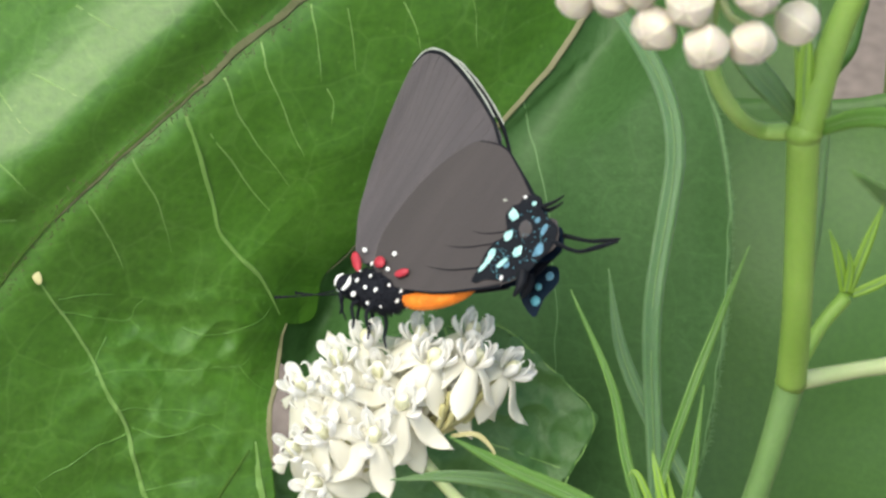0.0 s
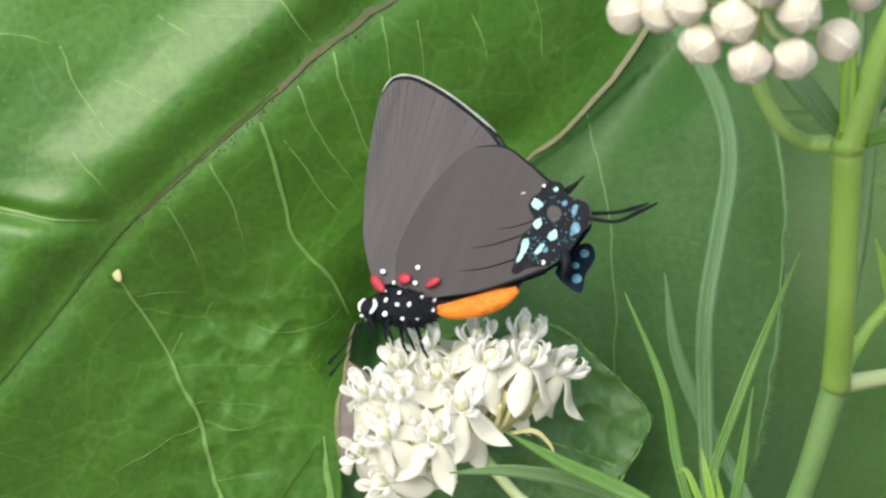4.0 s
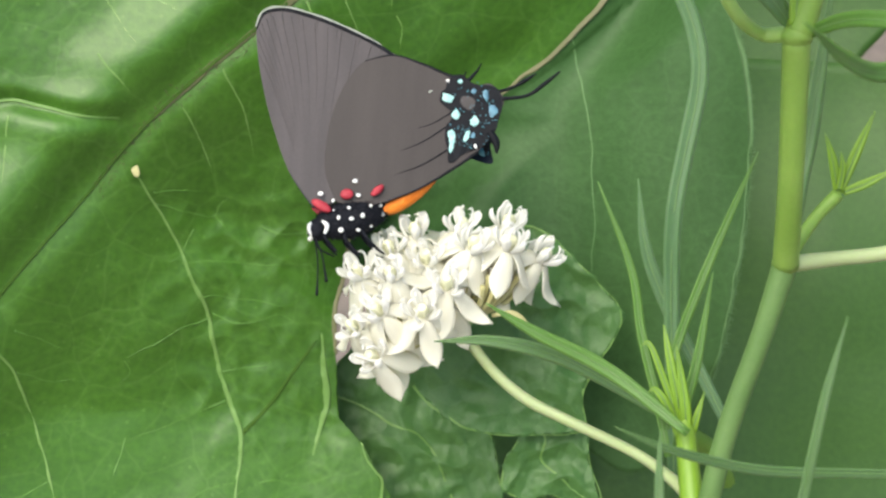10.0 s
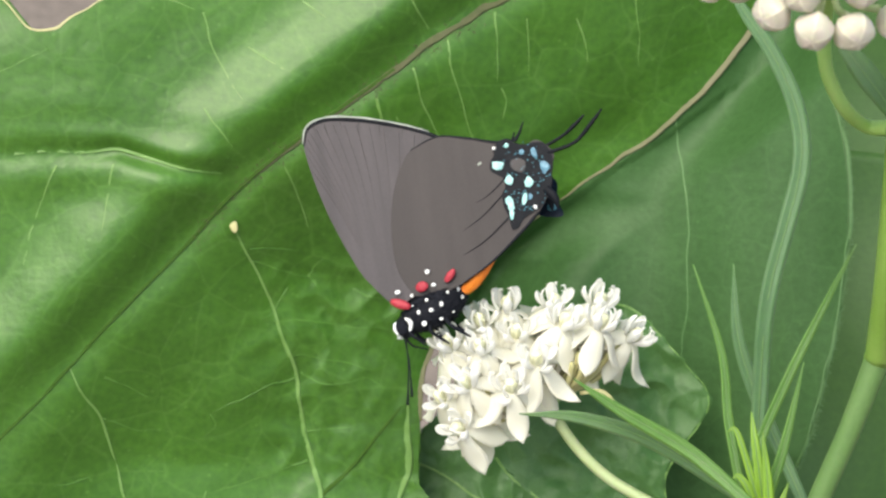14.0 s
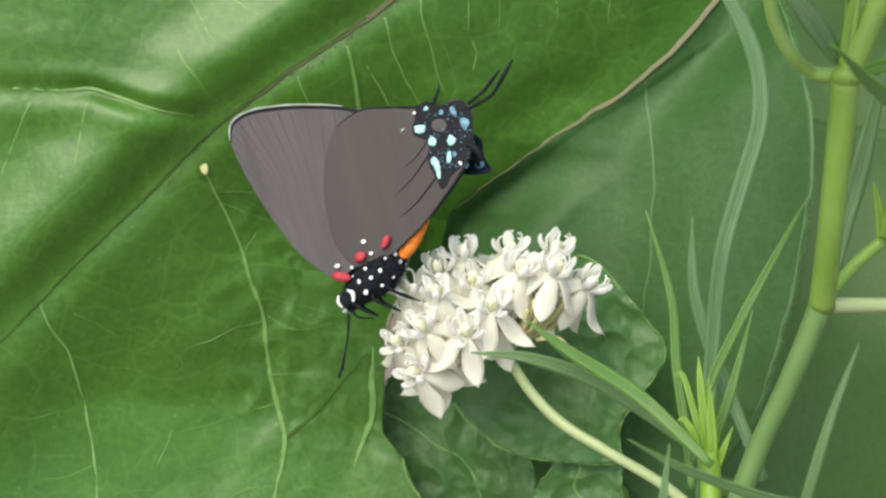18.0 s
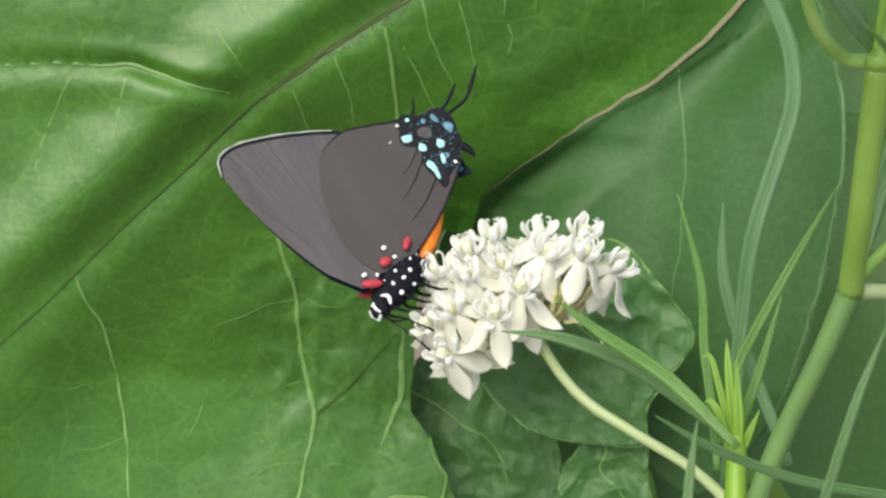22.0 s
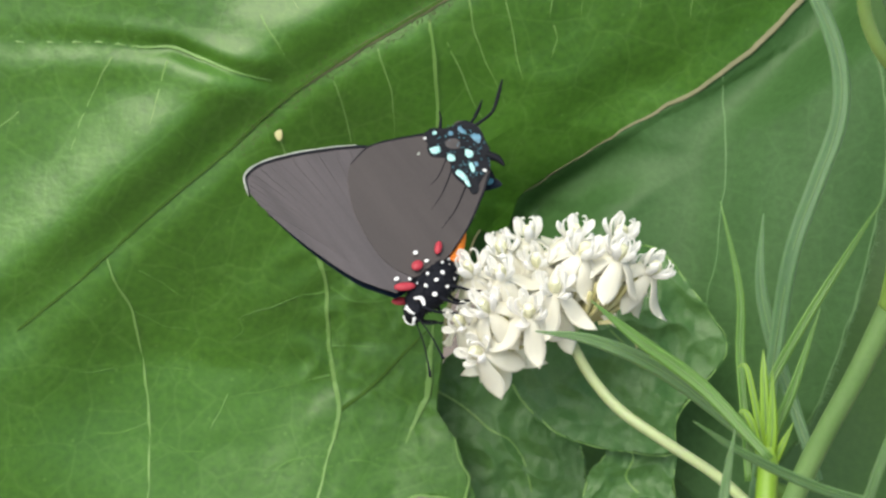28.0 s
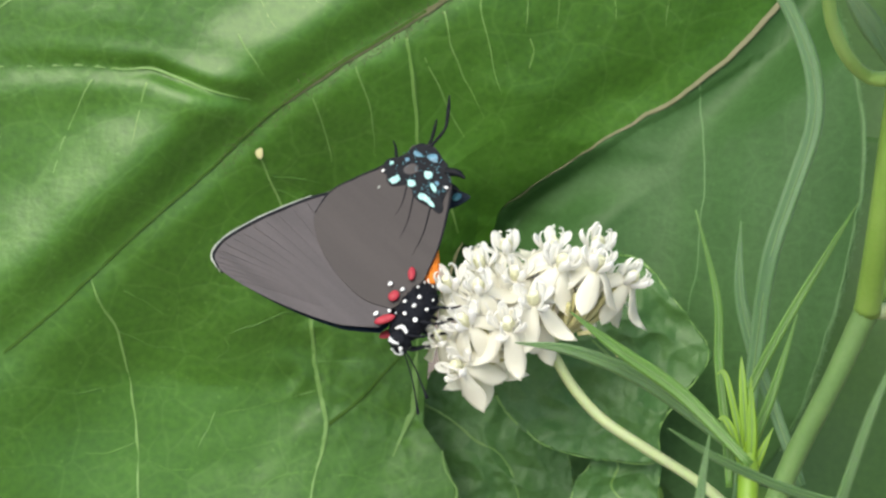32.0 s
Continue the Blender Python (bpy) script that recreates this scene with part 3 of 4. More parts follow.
for a, b in edge:
    q = Vector((a, b, side_height(a, b)))
    for k in range(3):
        d = Vector((random.uniform(0.2, 1.0), random.uniform(-0.5, 0.5), random.uniform(-0.3, 0.5))) * random.uniform(0.3, 0.75)
        tube(bm, [tuple(q), tuple(q + d * 0.5), tuple(q + d)], [0.05, 0.035, 0.012], 3, 4)
tagged(part("edge_hairs", bm, VEIN_SIDE, side_leaf, "short pale hairs along the leaf edge"), kind="stuff")
vein([(13.8, 14.9), (15.5, 6), (16.2, -3.5), (16, -12)], [0.13, 0.1, 0.05], side_height, VEIN_SIDE, side_leaf)

vein([(-8.3, -29.7), (-6.5, -33.1), (-5.9, -35.6), (-6.6, -36.5), (-8.2, -36), (-9.8, -36.1), (-12.2, -37.1), (-13.1, -39.9), (-13, -44)], [0.12, 0.2, 0.26, 0.2, 0.26, 0.15], main_height, VEIN, main_leaf, 0.03, 70, "pale_edge", 0.5)

# crinkled lower leaves
def lobe_height(base, seed):
    return lambda u, v: base + 1.5 * noise.noise(Vector((u * 0.16, v * 0.16, seed))) - 1.1 * abs(noise.noise(Vector((u * 0.28, v * 0.28, seed + 5)))) - 0.15 * abs(noise.noise(Vector((u * 0.7, v * 0.7, seed + 3)))) + 0.1 * noise.noise(Vector((u * 1.3, v * 1.3, seed + 9)))


for outline, centre, base, seed in (
        ([(-1, -7), (5, -6.4), (9.4, -6.2), (12.4, -8.4), (15.8, -11.8), (18.2, -15.2), (15.8, -19.7), (14.2, -23), (14.2, -26.4), (9, -27), (2, -26), (-4, -20), (-4, -10)], (6, -15), -1.0, 1),
        ([(-9, -19), (-13, -24), (-13, -30), (-7.5, -33.5), (-3.5, -39), (-2.5, -48), (6, -50), (7.3, -40), (6.9, -33.5), (6.2, -30), (4.3, -25.6), (2, -20), (-3, -17)], (0, -32), -24.0, 2),
        ([(6.6, -29.6), (9.6, -26), (14.3, -25.5), (15.2, -30), (16.4, -34.9), (13.4, -33.9), (11, -33.2), (8.7, -33.7), (6.5, -32.5)], (10.5, -30), -2.5, 3)):
    fn = lobe_height(base, seed)
    lobe = part("leaf_lobe", sheet(outline, centre, fn, 150, 40, ragged=0.7), LEAF_DARK, broad, "dark crinkled leaf lobe with a pale ragged edge")
    vein(list(outline) + [outline[0]], [0.05, 0.16, 0.06, 0.14, 0.05, 0.18, 0.08], fn, VEIN, lobe, -0.02, 70, "pale_edge")
    e = np.array(outline[1])
    vein([tuple(e), tuple((centre + e) / 2 + np.array((0.6, 0.4))), centre, outline[len(outline) // 2]], [0.2, 0.18, 0.16, 0.06], fn, VEIN_FAINT, lobe, 0.02, 30)
# large leaves further back
for outline, centre, base in (
        ([(20, 15), (36, 15.6), (54, 15), (60, 15.5), (72, 15), (92, -5), (80, -50), (40, -75), (-3, -58), (0, -22)], (45, -20), -48),
        ([(12, 5), (50, 6), (54.5, 15.6), (58.8, 20.8), (60.5, 26), (63, 30), (80, 36), (95, 70), (50, 95), (15, 70)], (50, 50), -62)):
    part("leaf_blade", sheet(outline, centre, lambda u, v, base=base: base + 4 * noise.noise(Vector((u * 0.04, v * 0.04, base))), 90, 20), LEAF_BACK, broad, "broad dark green leaf in the background")
part("stalk", tube(bmesh.new(), [(34, 54, -8), (52, 70, -30), (66, 70, -60), (75, 20, -90), (80, -180, -210), (80, -500, -325)], [0.8, 1.5, 3, 4, 5, 6], 60, 12), STEM, broad)
for pts in ([(75, -10, -50), (78, -60, -100), (80, -180, -210)], [(70, 50, -60), (74, 30, -80), (76, 0, -95)], [(18, -30, -16), (40, -45, -60), (80, -180, -210)], [(2, -49, -5), (30, -90, -80), (80, -200, -220)], [(12, -29, -7), (16, -31, -40), (80, -190, -215)]):
    part("petiole", tube(bmesh.new(), pts, [1.0, 1.3, 1.8], 24, 8), STEM, broad)

# Milkweed ---------------------------------------------------------------
weed = plant("milkweed_plant", "slender green milkweed with narrow pointed leaves", "plant")
part("stem", tube(bmesh.new(), [(30, -500, -285), (27, -260, -130), (21.2, -90, 0), (21.3, -45, 19), (22.9, -32, 24.4), (24.6, -24, 25.8), (27.2, -15.6, 27.8), (29, -9.4, 28.8)], [2, 1.9, 1.6, 1.2, 1.02, 0.98, 0.98, 1.12], 70, 14), STEM_DULL, weed)
part("stem", tube(bmesh.new(), [(29, -9.6, 28.8), (28.3, -2.6, 34.6), (27.5, 8.9, 41)], [1.15, 1.08, 1.15], 24, 14), STEM, weed)
part("stem", tube(bmesh.new(), [(27.5, 8.5, 41), (29.5, 15.2, 42.6), (31.9, 20.8, 44.2), (36.8, 32.8, 47.2)], [1.2, 0.98, 0.95, 0.9], 24, 14), STEM, weed)
for c, r in (((29, -9.4, 28.8), 1.22), ((27.5, 8.7, 41), 1.3)):
    part("stem_node", ball(bmesh.new(), c, (r, r * 0.8, r)), STEM, weed)
part("branch", tube(bmesh.new(), [(29.6, -9.4, 28.4), (34.2, -8.9, 27), (39.2, -8.2, 27.2), (51.8, -5.2, 29.1)], [0.75, 0.65, 0.65, 0.5], 20, 10), PEDUNCLE, weed)
part("branch", tube(bmesh.new(), [(29.8, -8.2, 28), (32, -5.4, 26.6), (34, -3.4, 26)], [0.6, 0.55, 0.6], 14, 10), STEM, weed)
part("peduncle", tube(bmesh.new(), [(21.9, -30.2, 23.4), (20.2, -28.6, 19.4), (17.5, -26.9, 15.4), (12.4, -24.7, 11.2), (8.2, -22.7, 9.7), (5.1, -20.2, 9.2), (2.6, -17.2, 9.2), (1.2, -15.4, 9.5)], [0.6, 0.54, 0.5, 0.52, 0.54, 0.52, 0.52, 0.7], 44, 12), PEDUNCLE, weed)
part("peduncle", tube(bmesh.new(), [(27.2, 9, 40), (25.1, 9.1, 38.9), (22.7, 10.2, 41.8), (20.9, 12.7, 43.8), (20.2, 15.6, 45.7), (19.2, 18.6, 53)], [0.7, 0.6, 0.58, 0.56, 0.58, 0.8], 30, 12), PEDUNCLE_GREEN, weed)
LEAVES = (
    ([(21.3, -24.3, 24.9), (14.7, -19.1, 23), (8.1, -15.7, 23.1), (3.6, -13.1, 23.4)], [0.8, 1.3, 1.05, 0.1], NARROW),
    ([(21.9, -24.3, 19.7), (11.8, -18.6, 19.9), (4.7, -16.6, 21), (-0.9, -16.6, 21.1)], [0.8, 1.35, 1.1, 0.1], NARROW_BLUE),
    ([(38.8, -26.3, 37.9), (32.3, -25.9, 40.9), (24, -25.2, 45.1), (16.8, -23.3, 49.3), (12.3, -21.4, 51.9)], [0.7, 0.8, 0.85, 0.7, 0.1], NARROW_BLUE),
    ([(20.8, -50, 17), (17.4, -47, 36), (16, -41, 51), (15.7, -33.8, 54.9), (15.2, -29.6, 55.9), (15, -25.3, 55.8), (15.1, -21.2, 55.6)], [0.6, 0.8, 0.85, 0.8, 0.8, 0.7, 0.1], NARROW_BLUE),
    ([(21.3, -53, 16), (22, -50, 38), (22.2, -42, 57), (22.7, -32.5, 62.6), (23.8, -25.5, 63.4), (25.1, -18.1, 64.6), (26.6, -12.7, 64.5)], [0.5, 0.6, 0.6, 0.62, 0.72, 0.62, 0.1], NARROW_BLUE),
    ([(20, -26.7, 21.8), (19, -21.7, 21.3), (17.6, -15.7, 20.9), (16.6, -9.9, 21.2), (13.6, -2.3, 21.4)], [0.6, 0.85, 0.9, 0.7, 0.1], NARROW),
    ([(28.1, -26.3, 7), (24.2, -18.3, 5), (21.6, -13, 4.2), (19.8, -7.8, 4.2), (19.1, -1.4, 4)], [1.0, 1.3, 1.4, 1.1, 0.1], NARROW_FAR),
    ([(19.8, -24.2, 21.8), (20.8, -18.4, 17.9), (23, -12, 18), (25.8, -5.3, 18.1), (28.3, 0.6, 18.9)], [0.65, 0.85, 0.9, 0.65, 0.1], NARROW),
    ([(20.9, -26.3, 20.3), (21.5, -23.3, 19.8), (22.8, -17.9, 19.9), (24.1, -10.3, 20)], [0.7, 0.9, 0.9, 0.1], NARROW),
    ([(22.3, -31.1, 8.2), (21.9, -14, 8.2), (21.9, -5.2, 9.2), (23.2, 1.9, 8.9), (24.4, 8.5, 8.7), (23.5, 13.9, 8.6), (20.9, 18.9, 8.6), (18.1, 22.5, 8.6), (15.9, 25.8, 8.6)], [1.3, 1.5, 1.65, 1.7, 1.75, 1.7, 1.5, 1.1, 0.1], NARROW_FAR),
    ([(29.8, -8.2, 27), (30.7, -2.2, 26), (31.8, 3.9, 26), (33.3, 16.4, 28)], [0.8, 1.6, 1.6, 0.1], NARROW_BLUE),
    ([(28.2, 8.9, 41), (30.7, 9.6, 45), (33.1, 8.5, 52), (33.1, 5.7, 58), (29.5, 4.1, 61), (25.3, 4.3, 69), (21.4, 5.8, 76)], [0.9, 1.3, 1.5, 1.6, 1.4, 1.1, 0.1], NARROW),
    ([(27.1, 9.5, 41), (25.4, 11.4, 42), (23.7, 13.4, 42), (20.9, 17.1, 41)], [1.0, 1.7, 1.8, 0.1], NARROW_BLUE),
    ([(27.2, 9.5, 42), (27.3, 13.1, 42.6), (27.6, 16.6, 43)], [1.1, 1.2, 0.1], SHOOT),
    ([(27.1, 9.9, 41.8), (27.1, 12.6, 42), (26.8, 14.7, 42)], [0.7, 0.7, 0.1], SHOOT),
    ([(27.9, 10.1, 39), (28.9, 16.1, 38), (29.4, 24.1, 38)], [1.0, 1.4, 0.8], NARROW_BLUE),
    ([(34, -3.6, 26), (33.5, -0.7, 26.5), (32.7, 1.8, 27)], [0.6, 0.8, 0.1], SHOOT),
    ([(34.2, -3.2, 26), (35.5, 0.3, 26.5), (37, 3.8, 27)], [0.6, 0.9, 0.1], SHOOT),
    ([(34.5, -3.2, 26), (36.4, -2.4, 26.5), (38.9, -1.1, 27)], [0.6, 0.8, 0.1], SHOOT),
    ([(34, -3, 26.4), (34.2, -1.2, 27), (34, 0.2, 27.4)], [0.6, 0.6, 0.1], SHOOT),
    ([(21.4, -25.9, 22.5), (20.6, -21.4, 23), (19.8, -17.4, 23), (19.4, -14.9, 22.5)], [0.8, 0.9, 0.7, 0.1], SHOOT),
    ([(21.5, -25.9, 22.5), (21.2, -21.9, 23.5), (20.4, -16.6, 23.5)], [0.8, 1.0, 0.1], SHOOT),
    ([(21.6, -26.2, 22), (22.2, -23.4, 23), (23, -20.8, 23)], [0.6, 0.7, 0.1], SHOOT),
    ([(21.4, -26.2, 22.5), (19.6, -22, 23.5), (18.6, -20.6, 23.5), (18, -20.8, 23.5)], [0.7, 0.7, 0.5, 0.1], SHOOT),
    ([(21, -24.4, 22.9), (19.1, -19, 23.1), (18.1, -16.6, 22.9), (17.4, -16.8, 22.7)], [0.6, 0.6, 0.4, 0.1], SHOOT),
)
for pts, widths, mat in LEAVES:
    leaf = part("narrow_leaf", blade(bmesh.new(), pts, widths), mat, weed)
    part("midvein", tube(bmesh.new(), [(a, b, c + 0.03) for a, b, c in spline(pts, 12)], [0.07, 0.06, 0.02], 24, 5, flat=0.4), MIDVEIN, leaf)
part("shoot_stem", tube(bmesh.new(), [(22, -32, 24), (21.7, -28, 23), (21.4, -24.5, 22.6), (21.1, -22, 22.6)], [1.15, 1.0, 0.9, 0.5], 16, 10), SHOOT, weed)

# Bud cluster ---------------------------------------------------------------
buds = plant("bud_cluster", "round cluster of closed cream-pink milkweed buds", "flower buds")
HUB = Vector((19.2, 18.8, 53.0))
part("receptacle", ball(bmesh.new(), HUB, (1.6, 1.3, 1.6)), COLUMN, buds)


def bud_mesh():
    """A five-sided rounded bud with raised pale seams that meet at its tip."""
    bm = bmesh.new()
    bmesh.ops.create_uvsphere(bm, u_segments=50, v_segments=22, radius=1.0)
    fifth = 2 * math.pi / 5
    off = lambda co: (math.atan2(co.y, co.x) + 10 * math.pi) % fifth - fifth / 2
    for q in bm.verts:
        d = off(q.co)
        r = 0.42 * math.cos(fifth / 2) / math.cos(d) + 0.62
        seam = math.exp(-(abs(abs(d) - fifth / 2) / 0.09) ** 2)
        groove = math.exp(-(d / 0.07) ** 2)
        r += (0.035 * seam - 0.02 * groove) * (1 - q.co.z ** 6)
        r *= 1.04 if q.co.z > -0.2 else 1.04 - 0.10 * (-0.2 - q.co.z)
        top = max(q.co.z, 0)
        q.co = Vector((q.co.x * r * 1.4, q.co.y * r * 1.4, q.co.z * 1.35 - 0.10 * top ** 6 + 0.07 * top * seam)) * MM
    for f in bm.faces:
        c = f.calc_center_median()
        wide = 0.12 if c.z < 1.2 * MM else 0.2
        if abs(abs(off(c)) - fifth / 2) < wide and c.z > -0.9 * MM:
            f.material_index = 1
    return bm


first = None
for u, v, w in [
    (10.6, 17.4, 52.5), (12.7, 17.3, 54), (13.8, 17.5, 57), (14.9, 15.0, 56), (16.7, 16.2, 58), (17.8, 13.7, 57), (18.4, 18.3, 59), (20.7, 13.9, 56.5), (20.8, 16.8, 58), (21.9, 19.1, 58.5),
    (14.8, 19.5, 57), (13.0, 19.9, 55), (24.1, 15.2, 54), (25.8, 18.4, 54), (17.1, 21.4, 57), (20.3, 21.8, 57), (24.4, 22, 54), (14.2, 22.5, 54), (18.4, 24.4, 54), (22.2, 24.4, 53.5),
]:
    p = Vector((u, v, w))
    axis = ((p - HUB) * Vector((1, 1, 0.8)) + Vector((0, -0.4, 1.2))).normalized()
    m = Matrix.Translation(p * MM) @ axis.to_track_quat("Z", "Y").to_matrix().to_4x4() @ Matrix.Rotation(random.random() * 6, 4, "Z") @ Matrix.Diagonal((random.uniform(0.95, 1.04), random.uniform(0.95, 1.04), random.uniform(0.94, 1.05), 1))
    if first is None:
        first = part("bud", bud_mesh(), (BUD, BUD_RIDGE), buds)
        first.matrix_basis = m
        b = first
    else:
        b = again(first, m, buds)
    base = p - axis * 1.5
    part("pedicel", tube(bmesh.new(), [tuple(HUB), tuple((HUB + base) / 2 + Vector((0, -0.9, -0.3))), tuple(base)], [0.3, 0.26, 0.3], 12, 7), PEDUNCLE, buds)

# Flower cluster --------------------------------------------------------------
CORE = Vector((1.2, -15.4, 9.5))
flower = new("flower_cluster")
flower.empty_display_size = 0.01
tagged(flower, "dome of small white milkweed flowers in full bloom", "flower")
flower.matrix_basis = BASE @ Matrix.Translation(CORE * MM)
part("receptacle", ball(bmesh.new(), (0, 0.3, 0), (1.5, 1.2, 1.4)), PEDUNCLE, flower)


def shell(bm, grids):
    """Two grids of points, joined at their rims into one closed skin."""
    n, k = len(grids[0]), len(grids[0][0])
    for g in grids:
        for i in range(n - 1):
            for j in range(k - 1):
                bm.faces.new((g[i][j], g[i + 1][j], g[i + 1][j + 1], g[i][j + 1]))
    rim = lambda g: [g[i][0] for i in range(n)] + g[-1][1:] + [g[i][-1] for i in range(n - 2, -1, -1)] + g[0][-2:0:-1]
    a, b = rim(grids[0]), rim(grids[1])
    for i in range(len(a)):
        bm.faces.new((a[i], a[(i + 1) % len(a)], b[(i + 1) % len(a)], b[i]))
    return bm


def petal_mesh(length, flare, curl):
    """A reflexed petal: it leaves the middle, bends down at once and hangs like a skirt, its tip turned out."""
    bm = bmesh.new()
    n, k = 13, 7
    grids = []
    for lay in (0, -0.07):
        g = []
        for i in range(n):
            s = i / (n - 1)
            out = 0.35 + 0.95 * math.sin(min(s * 3.4, 1.57)) + flare * s ** 1.5 + curl * s ** 6
            z = 0.12 * math.sin(min(s * 9, 3.14)) - length * s ** 1.25 + 0.8 * curl * s ** 7
            wd = 0.34 + 0.66 * math.sin(math.pi * min(s * 0.72 + 0.02, 1)) ** 1.4
            wd *= math.sqrt(max(0.02, 1 - (max(0, s - 0.62) / 0.385) ** 2))
            row = []
            for j in range(k):
                a = 2 * j / (k - 1) - 1
                row.append(bm.verts.new(Vector((out - 0.34 * a * a * (1 - 0.5 * s) + 1.0 * lay * (s > 0.1), wd * a, z + lay * 0.4 + 0.05 * math.cos(a * 9) * s * (1 - s))) * MM))
            g.append(row)
        grids.append(g)
    return shell(bm, grids)


def hood_mesh(lean, wide, tall):
    """A fleshy spoon-shaped hood that leans out, hollow on its inner side, with a slender horn that curves in over the column."""
    bm = bmesh.new()
    n, k = 11, 9
    grids = []
    for back in (0.0, 1.0):
        g = []
        for i in range(n):
            s = i / (n - 1)
            wd = wide * (0.5 + 0.5 * math.sin(math.pi * min(s * 0.85 + 0.05, 1)) ** 1.2) * math.sqrt(max(0.03, 1 - max(0, s - 0.5) ** 2 / 0.255))
            x, z = 0.55 + lean * (s ** 1.1 - 0.28 * s ** 5), tall * (1.15 * s - 0.15 * s ** 3)
            row = []
            for j in range(k):
                a = 2 * j / (k - 1) - 1
                hollow = 0.34 * (1 - a * a) * math.sin(math.pi * min(s * 0.9 + 0.1, 1))
                row.append(bm.verts.new(Vector((x + hollow * (0.35 if not back else 1.2) + 0.08 * back, wd * a, z - 0.22 * hollow)) * MM))
            g.append(row)
        grids.append(g)
    shell(bm, grids)
    tube(bm, [(0.75, 0, 0.3), (0.95, 0.04, 1.0), (0.98, 0, 1.7), (0.72, 0, 2.15), (0.4, 0, 2.1)], [0.15, 0.14, 0.11, 0.08, 0.03], 12, 6)
    return bm


def column_mesh():
    """The stout five-ribbed column with its flat head."""
    bm = bmesh.new()
    tube(bm, [(0, 0, -0.5), (0, 0, 0.3), (0, 0, 0.95), (0, 0, 1.25)], [0.3, 0.42, 0.46, 0.36], 8, 10)
    ball(bm, (0, 0, 1.25), (0.42, 0.42, 0.14), None, 10, 6)
    for j in range(5):
        a = 2 * math.pi * (j + 0.5) / 5
        tube(bm, [(0.42 * math.cos(a), 0.42 * math.sin(a), 0.2), (0.5 * math.cos(a), 0.5 * math.sin(a), 0.8), (0.38 * math.cos(a), 0.38 * math.sin(a), 1.2)], [0.08, 0.1, 0.05], 6, 5)
    return bm


kinds = None
for u, v, w in [
    (-4.5, 9.0, 2.5), (0.0, 9.5, 2.5), (4.5, 9.9, 1.5), (1.2, 7.8, 4.5), (4.7, 7.9, 4.0), (8.2, 6.8, 1.0), (-1.4, 4.0, 6.0), (-3.6, 1.3, 7.0), (-8.0, 1.3, 6.5),
    (-10.3, -0.3, 5.0), (-8.4, -3.2, 5.5), (-6.8, 4.8, 5.5), (-9.8, 4.9, 4.0), (-3.4, 6.4, 3.2), (6.6, 6.6, -1), (-5.6, 0.6, 4.2), (-1.0, 2.4, 3.4), (-6.2, 2.8, 3.6), (1.8, 6.0, 2.4), (-0.8, 7.2, 1.4), (-6.8, -2.2, 3.0), (3.0, 6.2, 0.8), (-8.8, 3.2, 3.0), (-7.0, 7.2, 3.2),
]:
    p = Vector((u, v, w))
    axis = Vector(((u + 1.3) * 0.06, 0.55 + (v - 3) * 0.04, 0.72 - (v - 3) * 0.022)) + Vector((random.uniform(-.1, .1), random.uniform(-.08, .08), random.uniform(-.08, .08)))
    axis.normalize()
    p = p - axis * 1.3
    m = Matrix.Translation(p * MM) @ axis.to_track_quat("Z", "Y").to_matrix().to_4x4() @ Matrix.Rotation(random.random() * 6.28, 4, "Z") @ Matrix.Diagonal((*[random.uniform(1.0, 1.12)] * 3, 1))
    if kinds is None:
        fl = part("floret", column_mesh(), COLUMN, flower)
        fl.matrix_basis = m
        kinds = [fl, [part("petal", petal_mesh(*q), PETAL, fl).data for q in ((3.3, 1.6, 0.5), (2.8, 2.2, 1.0), (3.7, 1.3, 0.3))], [part("hood", hood_mesh(*q), HOOD, fl).data for q in ((1.35, 0.5, 1.75), (1.1, 0.46, 2.0), (1.6, 0.54, 1.5))]]
        for o in list(fl.children):
            bpy.data.objects.remove(o)
    else:
        fl = again(kinds[0], m, flower)
    for j in range(5):
        petal = new("petal", random.choice(kinds[1]))
        petal.parent = fl
        petal.matrix_basis = Matrix.Rotation(2 * math.pi * (j + 0.5) / 5 + random.uniform(-.1, .1), 4, "Z") @ Matrix.Rotation(random.uniform(-.2, .12), 4, "Y") @ Matrix.Diagonal((1, random.uniform(0.9, 1.08), random.uniform(0.92, 1.08), 1))
        hood = new("hood", random.choice(kinds[2]))
        hood.parent = fl
        hood.matrix_basis = Matrix.Rotation(2 * math.pi * j / 5 + random.uniform(-.15, .15), 4, "Z") @ Matrix.Rotation(random.uniform(-.2, .2), 4, "Y") @ Matrix.Rotation(random.uniform(-.15, .15), 4, "X")
    foot = p - axis * 0.4
    part("pedicel", tube(bmesh.new(), [(0, 0.3, 0), tuple(foot * 0.5 + Vector((0, -0.5, 0))), tuple(foot)], [0.3, 0.24, 0.28], 12, 7), BRACT, flower)

# stalks of fallen and unopened florets, bunched at the bare lower flank
for tip in ((5.6, 4.6, 1.4), (4.4, 4.2, 2.6), (6.4, 5.4, 0.4), (3.2, 3.6, 3.6), (5.0, 5.2, -0.6), (2.0, 3.4, 4.2), (6.0, 3.8, -0.4), (4.0, 5.2, 1.4), (2.6, 4.4, 3.0)):
    q = Vector(tip)
    part("pedicel", tube(bmesh.new(), [(0.2, 0.2, 0.4), tuple(q * 0.55 + Vector((0.6, -0.5, 0.3))), tuple(q)], [0.36, 0.3, 0.26], 12, 7), BRACT, flower)
